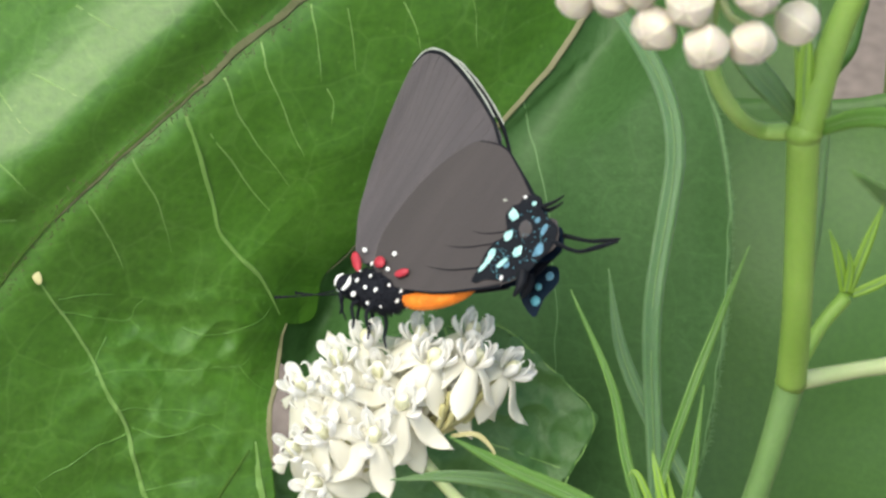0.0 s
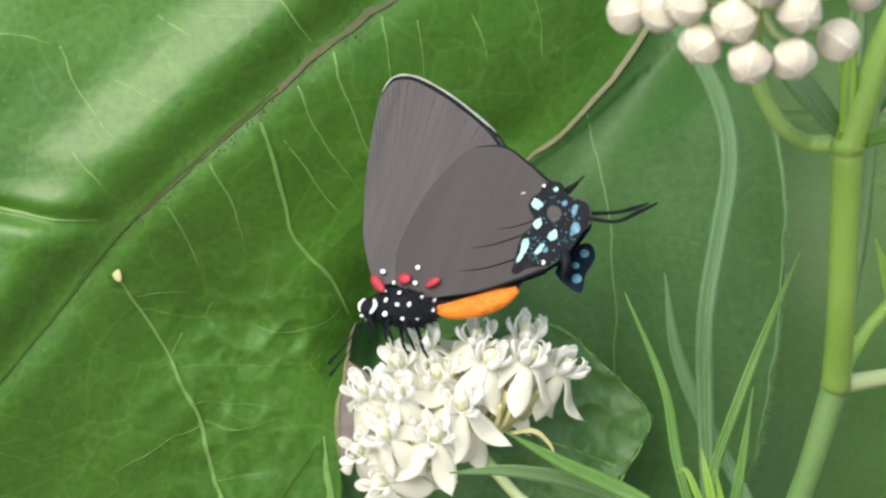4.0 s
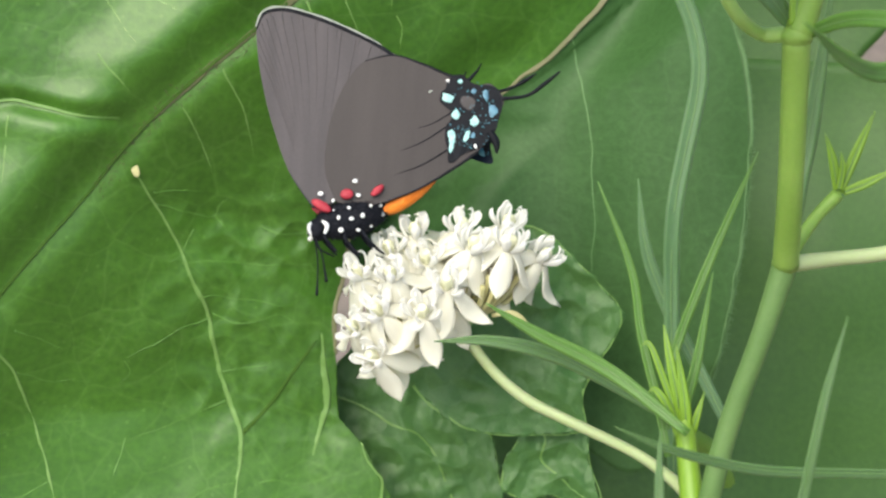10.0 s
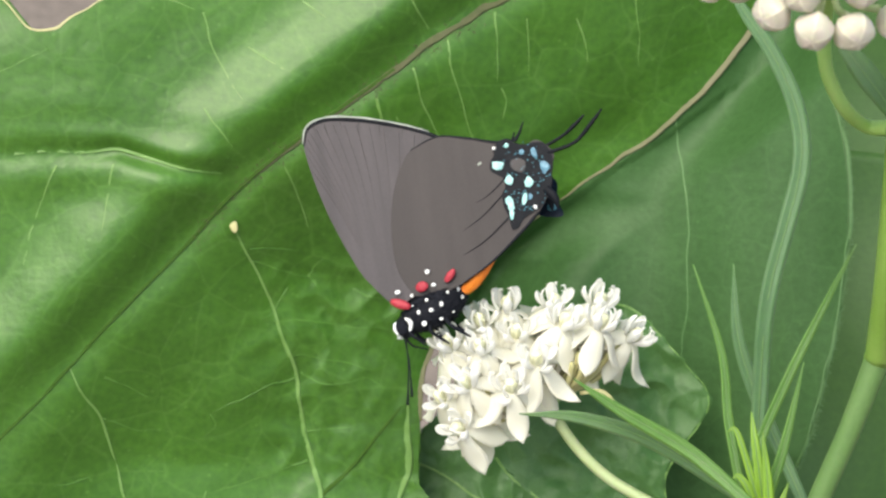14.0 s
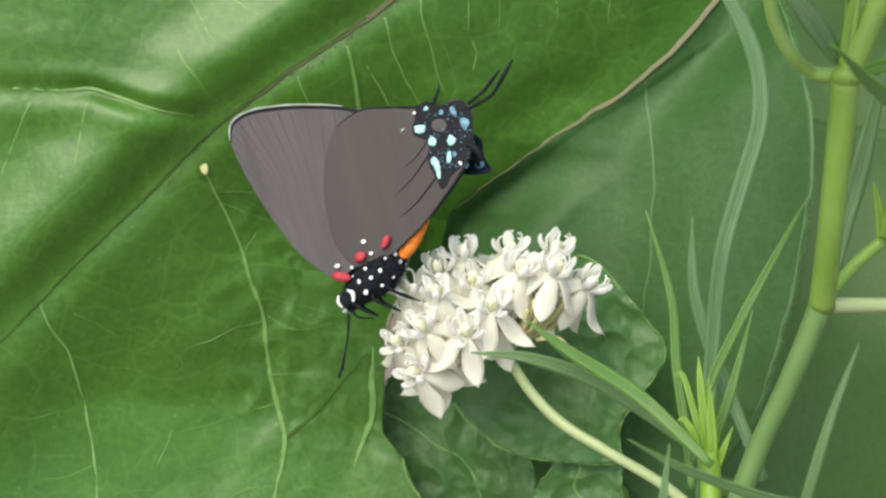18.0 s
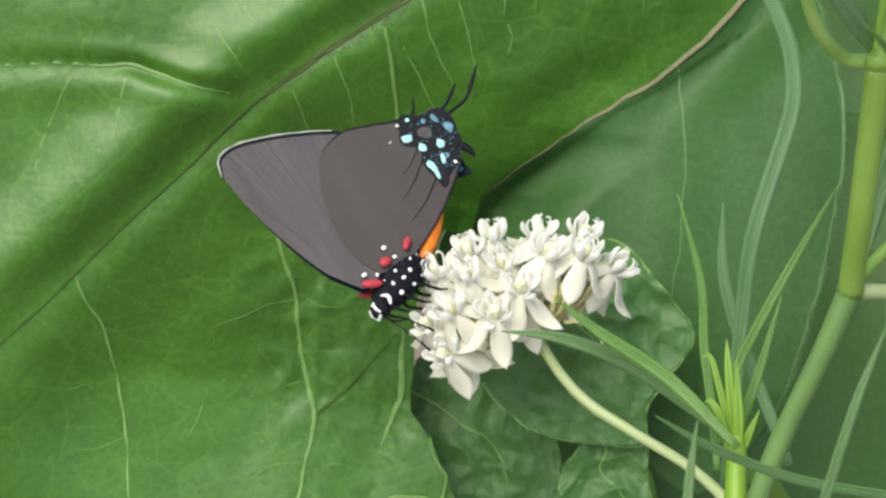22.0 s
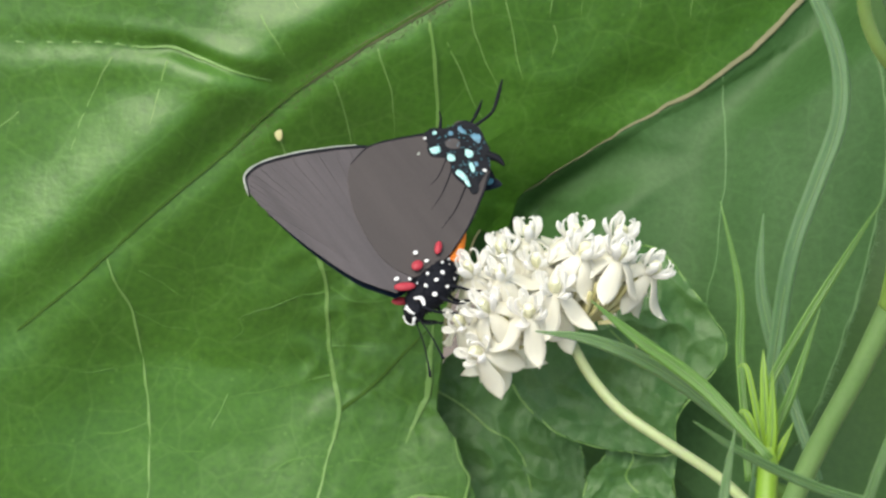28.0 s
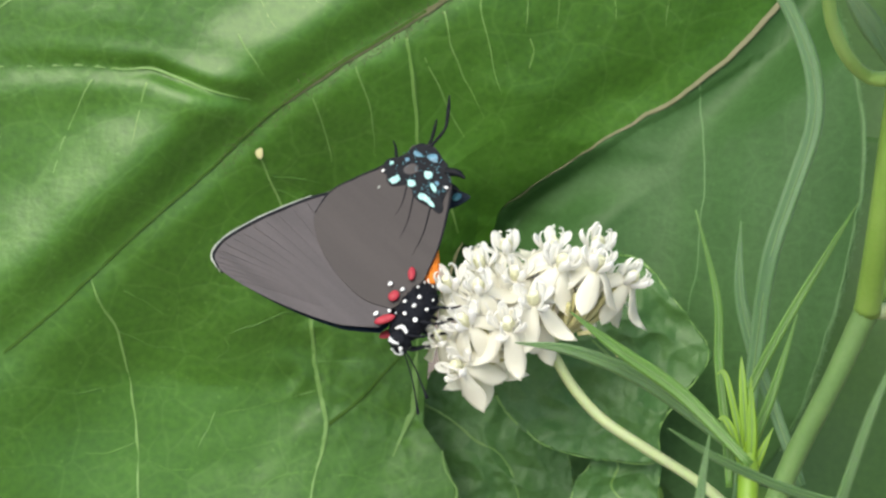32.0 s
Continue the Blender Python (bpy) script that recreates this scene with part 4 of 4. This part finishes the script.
part("bract", blade(bmesh.new(), [(3.0, 0.6, 1.2), (5.0, 0.9, 1.6), (6.4, -0.2, 1.2), (7.0, -1.4, 0.8)], [0.35, 0.45, 0.3, 0.1], 0.3, 14), BRACT, flower)

# Butterfly -----------------------------------------------------------------
butterfly = new("butterfly")
butterfly.empty_display_size = 0.01
tagged(butterfly, "dark grey-brown hairstreak butterfly with closed wings feeding on white flowers", "butterfly")


def plate(outline, z, n=70, thick=0.07, bulge=0.0, rows=10):
    """A wing membrane (mm): closed outline, slightly bowed."""
    edge = spline(list(outline) + [outline[0]], n + 1)[:-1]
    c = edge.mean(axis=0)
    bm = bmesh.new()
    lay = []
    for dz in (thick / 2, -thick / 2):
        r0 = [bm.verts.new(Vector((*c, z + dz + bulge)) * MM)]
        rr = [r0]
        for q in [r / rows for r in range(1, rows)] + [0.992, 1.0]:
            rr.append([bm.verts.new(Vector((*(c + (e - c) * q), z + dz + bulge * (1 - q * q) + 0.012 * math.sin(14 * math.atan2(*(e - c)[::-1])) * q)) * MM) for e in edge])
        for k in range(n):
            bm.faces.new((r0[0], rr[1][k], rr[1][(k + 1) % n]))
        for a, b in zip(rr[1:], rr[2:]):
            for k in range(n):
                bm.faces.new((a[k], b[k], b[(k + 1) % n], a[(k + 1) % n]))
        lay.append(rr[-1])
    for k in range(n):
        bm.faces.new((lay[0][k], lay[1][k], lay[1][(k + 1) % n], lay[0][(k + 1) % n]))
    return bm


FORE = [(-3.0, -1.1), (-4.4, 0.9), (-5.5, 2.9), (-7, 7.6), (-7.9, 12), (-8.2, 15.6), (-7.5, 17.1), (-5.7, 17.5), (-3.1, 16.9), (0, 15.7), (3.4, 14.0), (5.6, 12.3), (5, 8), (3, 4), (0.5, 0.5), (-1.5, -1.0)]
HIND = [(-0.8, -0.6), (-2.0, 2), (-2.1, 5), (-1.6, 8.2), (-0.5, 11), (1.0, 12.9), (3.6, 13.65), (6.4, 13.0), (9.0, 12.1), (10.1, 12.1), (10.8, 11.5), (11.7, 11.3), (12.9, 11.6), (14.2, 10.3), (13.9, 9.0), (12.8, 7.9), (13.3, 6.8), (12, 5), (10, 3.4), (7, 1.3), (4, -0.2), (1.4, -0.9)]
wings = []
for z in (1.0, -0.35):
    fore = part("forewing", plate([(x + 2.8, y + 1.2) for x, y in FORE], z * 0.88, thick=0.05, bulge=0.02), WING_FORE, butterfly, "plain grey-brown forewing with a thin dark margin") if z > 0 else part("forewing", plate([((x + 2.8) * 0.93, (y + 1.2) * 0.93) for x, y in FORE], z * 0.75, bulge=0.15 * z), DORSAL, butterfly, "iridescent blue-black upper side of the far forewing")
    part("margin", tube(bmesh.new(), [(x + 2.8, y + 1.2, z * 0.9) for x, y in FORE[5:12]], [0.08, 0.18, 0.2, 0.17], 40, 6, flat=0.5), WING_DARK, fore)
    part("fringe", tube(bmesh.new(), [((x + 2.8) * 1.012, (y + 1.2) * 1.014, z * 0.9) for x, y in FORE[5:11]], [0.04, 0.11, 0.08, 0.13, 0.07, 0.13, 0.08, 0.12, 0.07, 0.12, 0.06], 60, 6, flat=0.4), FRINGE, fore, "thin pale fringe")
    for e in spline(FORE[4:12], 18)[1:-1] + np.array((2.8, 1.2)):
        part("wing_vein", tube(bmesh.new(), [(*(e * 0.97), z * 0.915), (*(e * 0.7 + np.array((0.2, 0))), z * 0.92), (*(e * 0.35), z * 0.92)], [0.05, 0.042, 0.01], 10, 5, flat=0.3), WING_VEIN, fore)
    if z > 0:
        for e in spline(FORE[6:12], 17)[1:-1:2] + np.array((2.8, 1.2)):
            part("vein_end", tube(bmesh.new(), [(*(e * 0.995), 0.91), (*(e * 0.97), 0.92), (*(e * 0.93), 0.92)], [0.09, 0.05, 0.015], 8, 6, flat=0.3), WING_VEIN, fore)
    fore.matrix_basis = Matrix.Translation(Vector((-2.8, -1.2, 0)) * MM)
    wings.append(fore)
    hind = part("hindwing", plate(HIND, z, thick=0.05, bulge=0.1 * z), WING if z > 0 else DORSAL, butterfly, "grey-brown hindwing with a black cyan-spotted corner and tails")
    part("margin", tube(bmesh.new(), [(x, y, z * 1.02) for x, y in HIND[5:11]], [0.06, 0.1, 0.15, 0.18], 40, 6, flat=0.5), WING_DARK, hind)
    part("margin", tube(bmesh.new(), [(x, y, z * 1.02) for x, y in HIND[17:21]], [0.15, 0.14, 0.1, 0.06], 40, 6, flat=0.5), WING_DARK, hind)
    part("corner_patch", plate([(8.7, 11.7), (9.4, 12.0), (10.2, 12.1), (11.0, 11.6), (11.7, 11.4), (12.6, 11.4), (13.6, 11.1), (14.1, 9.6), (13.8, 8.2), (13.6, 7.2), (12.9, 6.2), (12.3, 5.4), (11.7, 5.2), (10.5, 4.6), (9.9, 3.9), (9.3, 3.9), (9.2, 5.0), (8.9, 6.0), (8.9, 7.2), (9.3, 7.8), (9.3, 8.6), (8.7, 9.1), (8.2, 9.6), (8.3, 10.4), (8.7, 10.9)], z * 1.13, 110, thick=0.06), WING_DARK, hind, "black patch at the wing corner")
    for x, y, a, b, r, mat in ((8.9, 9.9, 0.72, 0.46, -20, CYAN), (9.75, 8.4, 0.36, 0.5, 10, CYAN), (9.5, 6.25, 0.36, 0.85, 6, CYAN), (9.5, 5.2, 0.24, 0.5, -4, CYAN), (11.6, 7.85, 0.42, 0.48, 0, CYAN), (10.9, 6.4, 0.24, 0.52, -20, CYAN), (11.5, 6.5, 0.22, 0.3, 0, BLUE),
                               (10.05, 11.6, 0.3, 0.24, 0, CYAN), (8.85, 11.55, 0.17, 0.15, 0, WHITE), (7.25, 10.4, 0.2, 0.09, 30, FRINGE), (12.45, 10.45, 0.3, 0.5, 10, BLUE), (11.3, 10.7, 0.26, 0.26, -25, BLUE), (13.2, 9.0, 0.45, 0.6, 10, BLUE), (11.8, 5.5, 0.16, 0.24, 30, WHITE)):
        bm = ball(bmesh.new(), (x, y, z * 1.17), (a, b, 0.05), Matrix.Rotation(radians(r), 4, "Z"), 30, 8)
        for q in bm.verts:
            k = 0.97 + 0.38 * noise.noise(q.co * 1500) + 0.3 * noise.noise(q.co * 4200)
            q.co.x, q.co.y = x * MM + (q.co.x - x * MM) * k, y * MM + (q.co.y - y * MM) * k
        part("spot", bm, mat, hind)
    for a, b in (((9.0, 7.2), (4.4, 4.4)), ((9.2, 5.0), (4.4, 2.3)), ((9.4, 8.6), (5.8, 6.7))):
        part("vein", tube(bmesh.new(), [(*a, z * 1.12), ((a[0] + b[0]) / 2, (a[1] + b[1]) / 2 - 0.3, z * 1.15), (*b, z * 1.1)], [0.08, 0.05, 0.012], 12, 5, flat=0.5), WING_DARK, hind)
    bm = bmesh.new()
    for k in range(150):
        x, y = random.uniform(8.8, 14), random.uniform(4, 12)
        if 0.7 * (x - 11.4) ** 2 / 4 + (y - 8.4) ** 2 / 12 < 0.9:
            ball(bm, (x, y, z * 1.16), (random.uniform(0.04, 0.1), random.uniform(0.04, 0.09), 0.04), None, 6, 4)
    tagged(part("blue_dust", bm, BLUE_DUST, hind, "scattered blue scales"), kind="stuff")
    part("grey_patch", plate([(10.3, 10.2), (11.0, 10.2), (11.5, 9.8), (11.4, 9.2), (11.0, 8.9), (10.6, 9.1), (10.3, 9.3), (10.1, 9.8)], z * 1.16, 40, thick=0.05), WING_VEIN, hind)
    for pts, r in (([(13.7, 10.2, z), (16.3, 10.7, z), (18.0, 12.0, z * 1.2), (19.3, 13.2, z * 1.3)] if z > 0 else [(13.5, 11.2, z), (15.9, 12.1, z), (17.2, 12.9, z), (18.4, 13.8, z)], [0.2, 0.16, 0.2, 0.09]),
                   ([(10.8, 11.8, z), (11.5, 12.7, z), (11.9, 13.5, z)] if z > 0 else [(10.5, 12.0, z), (11.0, 12.7, z), (11.3, 13.4, z)], [0.2, 0.13, 0.06]),
                   ([(13.0, 7.0, z), (13.7, 6.0, z), (13.8, 5.0, z)], [0.45, 0.38, 0.1])):
        part("tail", tube(bmesh.new(), pts, r, 16, 7), WING_DARK, hind)
for ob in (hind, *hind.children_recursive):
    for q in ob.data.vertices:
        q.co.x, q.co.y = q.co.x * 0.94, q.co.y * 0.94 + 0.0004
        q.co.z -= 0.05 * max(q.co.x - 3 * MM, 0)
far_lobe = part("far_lobe", plate([(10.7, 5.4), (12.0, 4.8), (13.7, 4.6), (13.4, 6.2), (13.6, 7.8), (12.7, 8.7), (11.7, 8.3), (10.7, 6.9)], -1.9, 40, 0.1, -0.2, 6), DORSAL, butterfly, "blue-black lobe of the far hindwing")
for x, y, a, b, mat in ((12.5, 7.8, 0.42, 0.36, BLUE), (11.5, 5.9, 0.32, 0.28, CYAN), (12.8, 5.6, 0.5, 0.4, BLUE_DUST), (12.2, 6.6, 0.38, 0.28, BLUE_DUST)):
    part("spot", ball(bmesh.new(), (x, y, -1.9), (a, b, 0.12), None, 16, 8), mat, far_lobe)
abdomen = part("abdomen", tube(bmesh.new(), [(0.6, 0.3, 0), (2.0, 0.7, 0), (4.0, 1.9, 0), (5.7, 3.3, 0), (6.7, 4.4, 0)], [0.6, 0.85, 1.0, 0.88, 0.35], 30, 16, flat=0.78), ORANGE, butterfly, "bright orange abdomen")
part("abdomen_back", tube(bmesh.new(), [(0.3, 0.5, 0), (2.0, 1.2, 0), (4.0, 2.5, 0), (5.9, 4.2, 0), (6.8, 5.2, 0)], [0.7, 0.75, 0.7, 0.5, 0.15], 30, 14, flat=0.7), FUR, abdomen)
part("thorax", ball(bmesh.new(), (0.55, -1.95, 0), (3.45, 1.8, 1.55), Matrix.Rotation(radians(18), 4, "Z"), 24, 16), FUR, butterfly, "black thorax dotted with white")
bm = bmesh.new()
for k in range(700):
    a, b = random.uniform(0, 6.283), random.uniform(-1.2, 1.2)
    n = Vector((math.cos(a) * math.cos(b) * 3.45, math.sin(a) * math.cos(b) * 1.8, math.sin(b) * 1.55))
    n.rotate(Euler((0, 0, radians(18))))
    q = Vector((0.55, -1.95, 0)) + n * 0.97
    d = (n.normalized() + Vector((random.uniform(-.5, .9), random.uniform(-.4, .4), random.uniform(-.4, .4)))).normalized() * random.uniform(0.19, 0.44)
    tube(bm, [tuple(q), tuple(q + d * 0.5), tuple(q + d + Vector((0.15, 0, 0)))], [0.06, 0.045, 0.01], 3, 3)
tagged(part("fur", bm, FUR, butterfly, "short blue-black hairs"), kind="stuff")
head = part("head", ball(bmesh.new(), (-2.3, -3.2, 0), (1.05, 1.1, 1.2), None, 20, 12), FUR, butterfly, "black head with white markings")
for s in (1, -1):
    part("eye", ball(bmesh.new(), (-2.5, -3.3, 0.85 * s), (0.72, 0.8, 0.5)), FUR, head)
    part("eye_ring", tube(bmesh.new(), [(-2.0, -2.5, 1.15 * s), (-1.5, -3.0, 1.35 * s), (-1.75, -3.9, 1.25 * s)], [0.12, 0.22, 0.12], 14, 6), WHITE, head)
    part("eye_ring", tube(bmesh.new(), [(-3.0, -2.7, 1.0 * s), (-3.15, -3.3, 1.15 * s), (-2.9, -3.9, 1.1 * s)], [0.1, 0.17, 0.1], 14, 6), WHITE, head)
    part("palp", tube(bmesh.new(), [(-2.8, -3.9, 0.4 * s), (-3.0, -4.1, 0.4 * s), (-3.2, -4.15, 0.4 * s)], [0.22, 0.18, 0.08], 10, 7), WHITE, head)
    for x, y, a, b, r in ((-2.15, -1.15, 1.05, 0.45, -26), (0.12, 0.1, 0.62, 0.5, 10), (2.9, 0.65, 0.75, 0.36, 45)):
        part("red_spot", ball(bmesh.new(), (x, y, 1.45 * s), (a, b, 0.25), Matrix.Rotation(radians(r), 4, "Z"), 14, 8), RED, butterfly)
    for x, y, r in ((-1.1, -0.5, .24), (0.8, 1.4, .22), (1.2, 0.1, .25), (-2.3, 0.0, .24), (0.4, -1.2, .24), (-0.5, -2.2, .26), (0.7, -2.2, .24), (1.7, -1.8, .22), (2.4, -0.8, .22), (3.3, -0.6, .2), (3.5, -1.4, .22), (-0.2, -3.3, .22), (2.5, -2.6, .18), (1.4, -3.1, .18), (-1.0, -1.5, .12), (-3.2, -2.9, .16)):
        zz = 1.6 * math.sqrt(max(0.1, 1 - (x / 3.6) ** 2 - ((y + 2.0 - 0.3 * x) / 2.2) ** 2)) + 0.14
        part("white_spot", ball(bmesh.new(), (x, y, max(zz, 1.3 if y > -0.3 else 0) * s), (r * random.uniform(0.7, 1.3), r * random.uniform(0.7, 1.2), 0.1), None, 10, 6), WHITE, butterfly)
    for k, (x, y) in enumerate(((-1.3, -3.0), (0.2, -3.2), (1.6, -2.9))):
        part("leg", tube(bmesh.new(), [(x, y, 0.6 * s), (x - 0.4 + 0.5 * k, y - 0.9, 1.3 * s), (x + 0.4 + 0.6 * k, y - 1.8, 1.0 * s), (x + 0.9 + 0.7 * k, y - 2.3, 1.2 * s)], [0.22, 0.17, 0.14, 0.08], 16, 6), FUR, butterfly)
proboscis = part("proboscis", tube(bmesh.new(), [(-2.6, -4.0, 0), (-2.0, -5.0, 0), (-0.6, -5.6, 0)], [0.12, 0.1, 0.07], 12, 6), FUR, butterfly)
antennae = []
for s in (1, -1):
    a = part("antenna", tube(bmesh.new(), [(0, 0, 0), (3.0, 0.2, 0), (5.4, 0.1, 0), (7.0, 0, 0)], [0.06, 0.065, 0.08, 0.15], 24, 6), FUR, head, "thin black clubbed antenna")
    antennae.append((s, a))


def motions():
    rows = [
        (0, -0.17, -0.48, 12.38, 8.78, -47.84, -43.82, 114.8),
        (0.5, -0.50, -0.52, 12.22, 5.54, -44.42, -42.62, 117.0),
        (1, -0.93, -0.66, 12.11, 4.28, -45.42, -38.44, 116.0),
        (1.5, -1.37, -0.94, 12.10, 2.47, -45.94, -32.90, 112.8),
        (2, -1.84, -1.20, 12.35, -6.15, -45.11, -19.15, 106.2),
        (2.5, -2.65, -1.10, 12.41, -9.40, -39.34, -17.87, 107.2),
        (3, -3.53, -1.48, 12.33, -7.65, -36.57, -18.66, 109.1),
        (3.5, -3.67, -1.53, 12.15, -7.15, -34.50, -21.66, 112.6),
        (5.5, -5.48, -2.64, 12.52, -15.01, -31.28, -6.46, 112.9),
        (6, -8.25, -4.43, 12.89, -8.11, -21.45, 12.50, 107.2),
        (6.5, -7.80, -3.47, 13.06, -7.99, -21.31, -0.13, 107.4),
        (7, -8.01, -3.52, 13.36, -10.94, -19.06, -3.89, 109.8),
        (7.5, -8.12, -3.45, 13.14, -7.55, -19.05, -1.40, 108.3),
        (8, -8.24, -3.30, 12.98, -3.27, -16.89, 0.02, 104.7),
        (8.5, -8.67, -3.40, 12.81, 2.60, -11.79, 3.51, 102.6),
        (9, -8.96, -3.46, 12.67, -1.87, 0.00, -0.01, 104.9),
        (9.5, -9.18, -3.61, 12.79, -4.62, 2.77, -1.96, 106.6),
        (10, -9.17, -3.68, 12.83, -8.35, 2.57, -3.50, 108.4),
        (10.5, -8.91, -3.42, 12.86, -10.10, 3.24, -6.26, 108.9),
        (11, -8.93, -3.40, 12.93, -9.68, 3.19, -5.41, 108.4),
        (11.5, -9.07, -3.30, 12.90, -9.97, 3.78, -5.21, 107.9),
        (12, -9.18, -3.50, 12.88, -6.74, 1.83, -2.23, 106.5),
        (12.5, -9.51, -4.14, 13.00, -1.32, -6.98, 4.53, 105.5),
        (13, -9.86, -4.78, 13.24, -2.38, -9.94, 9.65, 106.0),
        (13.5, -10.10, -5.25, 13.36, -2.57, -12.78, 12.73, 106.9),
        (15.5, -11.15, -8.08, 14.07, -10.54, -5.43, 16.40, 110.5),
        (16, -11.27, -8.12, 14.20, -10.36, -8.09, 17.76, 110.1),
        (16.5, -11.56, -8.03, 14.03, -8.52, -14.62, 19.48, 108.3),
        (17, -11.61, -8.18, 14.24, -8.74, -17.02, 20.87, 107.7),
        (17.5, -11.93, -8.81, 14.56, -9.97, -13.16, 23.28, 108.8),
        (18, -11.90, -9.04, 14.65, -9.65, -12.98, 23.59, 109.5),
        (18.5, -12.08, -9.50, 14.50, -9.24, -15.54, 24.14, 110.1),
        (19, -12.05, -10.10, 14.31, -10.59, -18.17, 27.88, 112.4),
        (19.5, -12.46, -11.27, 14.51, -10.41, -11.46, 33.48, 111.3),
        (20, -12.85, -10.96, 14.39, -8.80, -6.38, 28.35, 111.2),
        (20.5, -12.85, -10.56, 14.11, -5.24, -5.55, 27.72, 108.7),
        (21, -13.11, -11.03, 13.56, -4.51, 4.61, 31.30, 105.2),
        (21.5, -13.07, -11.88, 13.43, -5.68, 11.44, 38.19, 105.8),
        (22, -13.00, -12.03, 13.42, -10.31, 19.46, 37.35, 105.8),
        (22.5, -12.98, -12.91, 13.46, -5.42, 13.72, 45.54, 104.2),
        (23, -13.24, -13.12, 13.59, -8.67, 17.85, 42.68, 104.0),
        (23.5, -13.22, -11.89, 13.83, -19.27, 27.22, 30.64, 104.8),
        (24, -13.11, -12.45, 13.83, -19.18, 24.68, 33.55, 106.7),
        (24.5, -13.00, -13.01, 13.66, -16.93, 20.53, 36.53, 107.8),
        (26.5, -13.29, -13.53, 13.04, -14.67, 16.74, 40.84, 107.1),
        (27, -13.27, -13.97, 13.05, -14.60, 15.02, 43.30, 107.4),
        (27.5, -13.30, -13.71, 13.21, -15.97, 17.66, 42.85, 107.4),
        (28, -13.10, -13.11, 13.52, -17.67, 22.02, 40.08, 107.1),
        (28.5, -13.36, -12.29, 13.94, -21.56, 26.82, 39.42, 102.8),
        (29, -13.39, -11.76, 14.16, -23.84, 30.19, 40.33, 99.8),
        (29.5, -13.48, -12.11, 14.26, -25.45, 30.64, 41.17, 99.9),
        (30, -13.35, -12.91, 14.24, -25.92, 28.12, 43.12, 101.9),
        (30.5, -13.26, -13.09, 14.18, -26.76, 25.80, 43.12, 104.4),
        (31, -13.34, -13.09, 14.11, -27.98, 22.98, 41.84, 106.7),
        (31.5, -13.00, -14.20, 14.04, -24.32, 20.04, 48.08, 107.7),
        (32, -12.86, -14.62, 14.01, -22.64, 15.75, 50.16, 109.3),
    ]
    walk(butterfly, [(t, BASE @ Matrix.Translation(Vector((u, v, w)) * MM) @ pose(0, 0, 0, rx, ry, rz)) for t, u, v, w, rx, ry, rz, _ in rows])
    for k, wing in enumerate(wings):
        walk(wing, [(t, Matrix.Translation(Vector((-2.8, -1.2, 0)) * MM) @ pose(0, 0, 0, 0, 0, a - 104.5 - 0.6 * k)) for t, _, _, _, _, _, _, a in rows])
    for s, a in antennae:
        walk(a, [(t, pose(-0.0026, -0.0038, 0.0004 * s, 0, -s * 6 - tilt, turn + 5 * s)) for t, turn, tilt in ANT])
    walk(abdomen, [(t, pose(0.0030, -0.0013, 0, 0, 0, turn)) for t, turn in TUCK])
    walk(far_lobe, [(t, pose(x * MM, y * MM, 0)) for t, x, y in LOBE])
    walk(flower, [(t, BASE @ Matrix.Translation((CORE + Vector((du, dv, 0))) * MM) @ pose(0, 0, 0, 0, 0, r)) for t, du, dv, r in SWAY])


# turns of the feelers and the abdomen, sway of the flower head, spread of the far hindwing's lobe
ANT = [(0, 214, 0), (0.5, 262, 15), (1, 300, 25), (2, 287, 40), (6, 281, 25), (9, 284, 45), (12, 274, 20), (13, 276, 25), (17, 255, 20), (18, 255, 20), (19, 276, 30), (23, 286, 35), (24, 243, 15), (27, 250, 20), (29, 252, 20), (32, 245, 5)]
SWAY = [(0, 0.31, 0.46, -5.04), (1, 0.39, 0.48, -4.23), (2, 0.32, 0.53, -4.26), (3, 0.27, 0.35, -3.38), (6, 0.57, 0.19, -0.69), (7, 0.57, 0.3, -1.11), (8, 0.56, 0.24, -1.14), (9, 0.5, 0.23, -1.29), (10, 0.43, 0.24, -1.07), (11, 0.49, 0.23, -1.2), (12, 0.53, 0.22, -1.03), (13, 0.5, 0.19, -0.79), (16, 0.67, -0.15, 0.74), (17, 0.45, -0.08, 0.82), (18, 0.68, -0.18, 1.2), (19, 0.77, -0.26, 1.38), (20, 0.74, -0.27, 1.8), (21, 0.71, -0.23, 1.48), (22, 0.56, -0.42, 2.08), (23, 0.58, -0.47, 2.83), (24, 0.6, -0.47, 2.44), (27, 0.46, -0.2, 3.26), (28, 0.51, -0.2, 3.53), (29, 0.58, -0.11, 3.3), (30, 0.55, -0.17, 3.75), (31, 0.52, -0.17, 3.68), (32, 0.45, -0.28, 3.96)]
TUCK = [(0, 9), (1, 8), (2, -3), (6, -1), (9, 2), (10, 12), (12, 19), (13, 20), (16, 19), (17.5, 20), (19, 20), (20.5, 17), (22, 12), (23, 9), (24, 11), (27, 22), (28.5, 21), (30, 20), (32, 22)]
LOBE = [(0, 0.5, -0.1), (2, 0.9, -0.2), (3.2, 0.9, 0), (6, 0, 0), (32, 0, 0)]
motions()
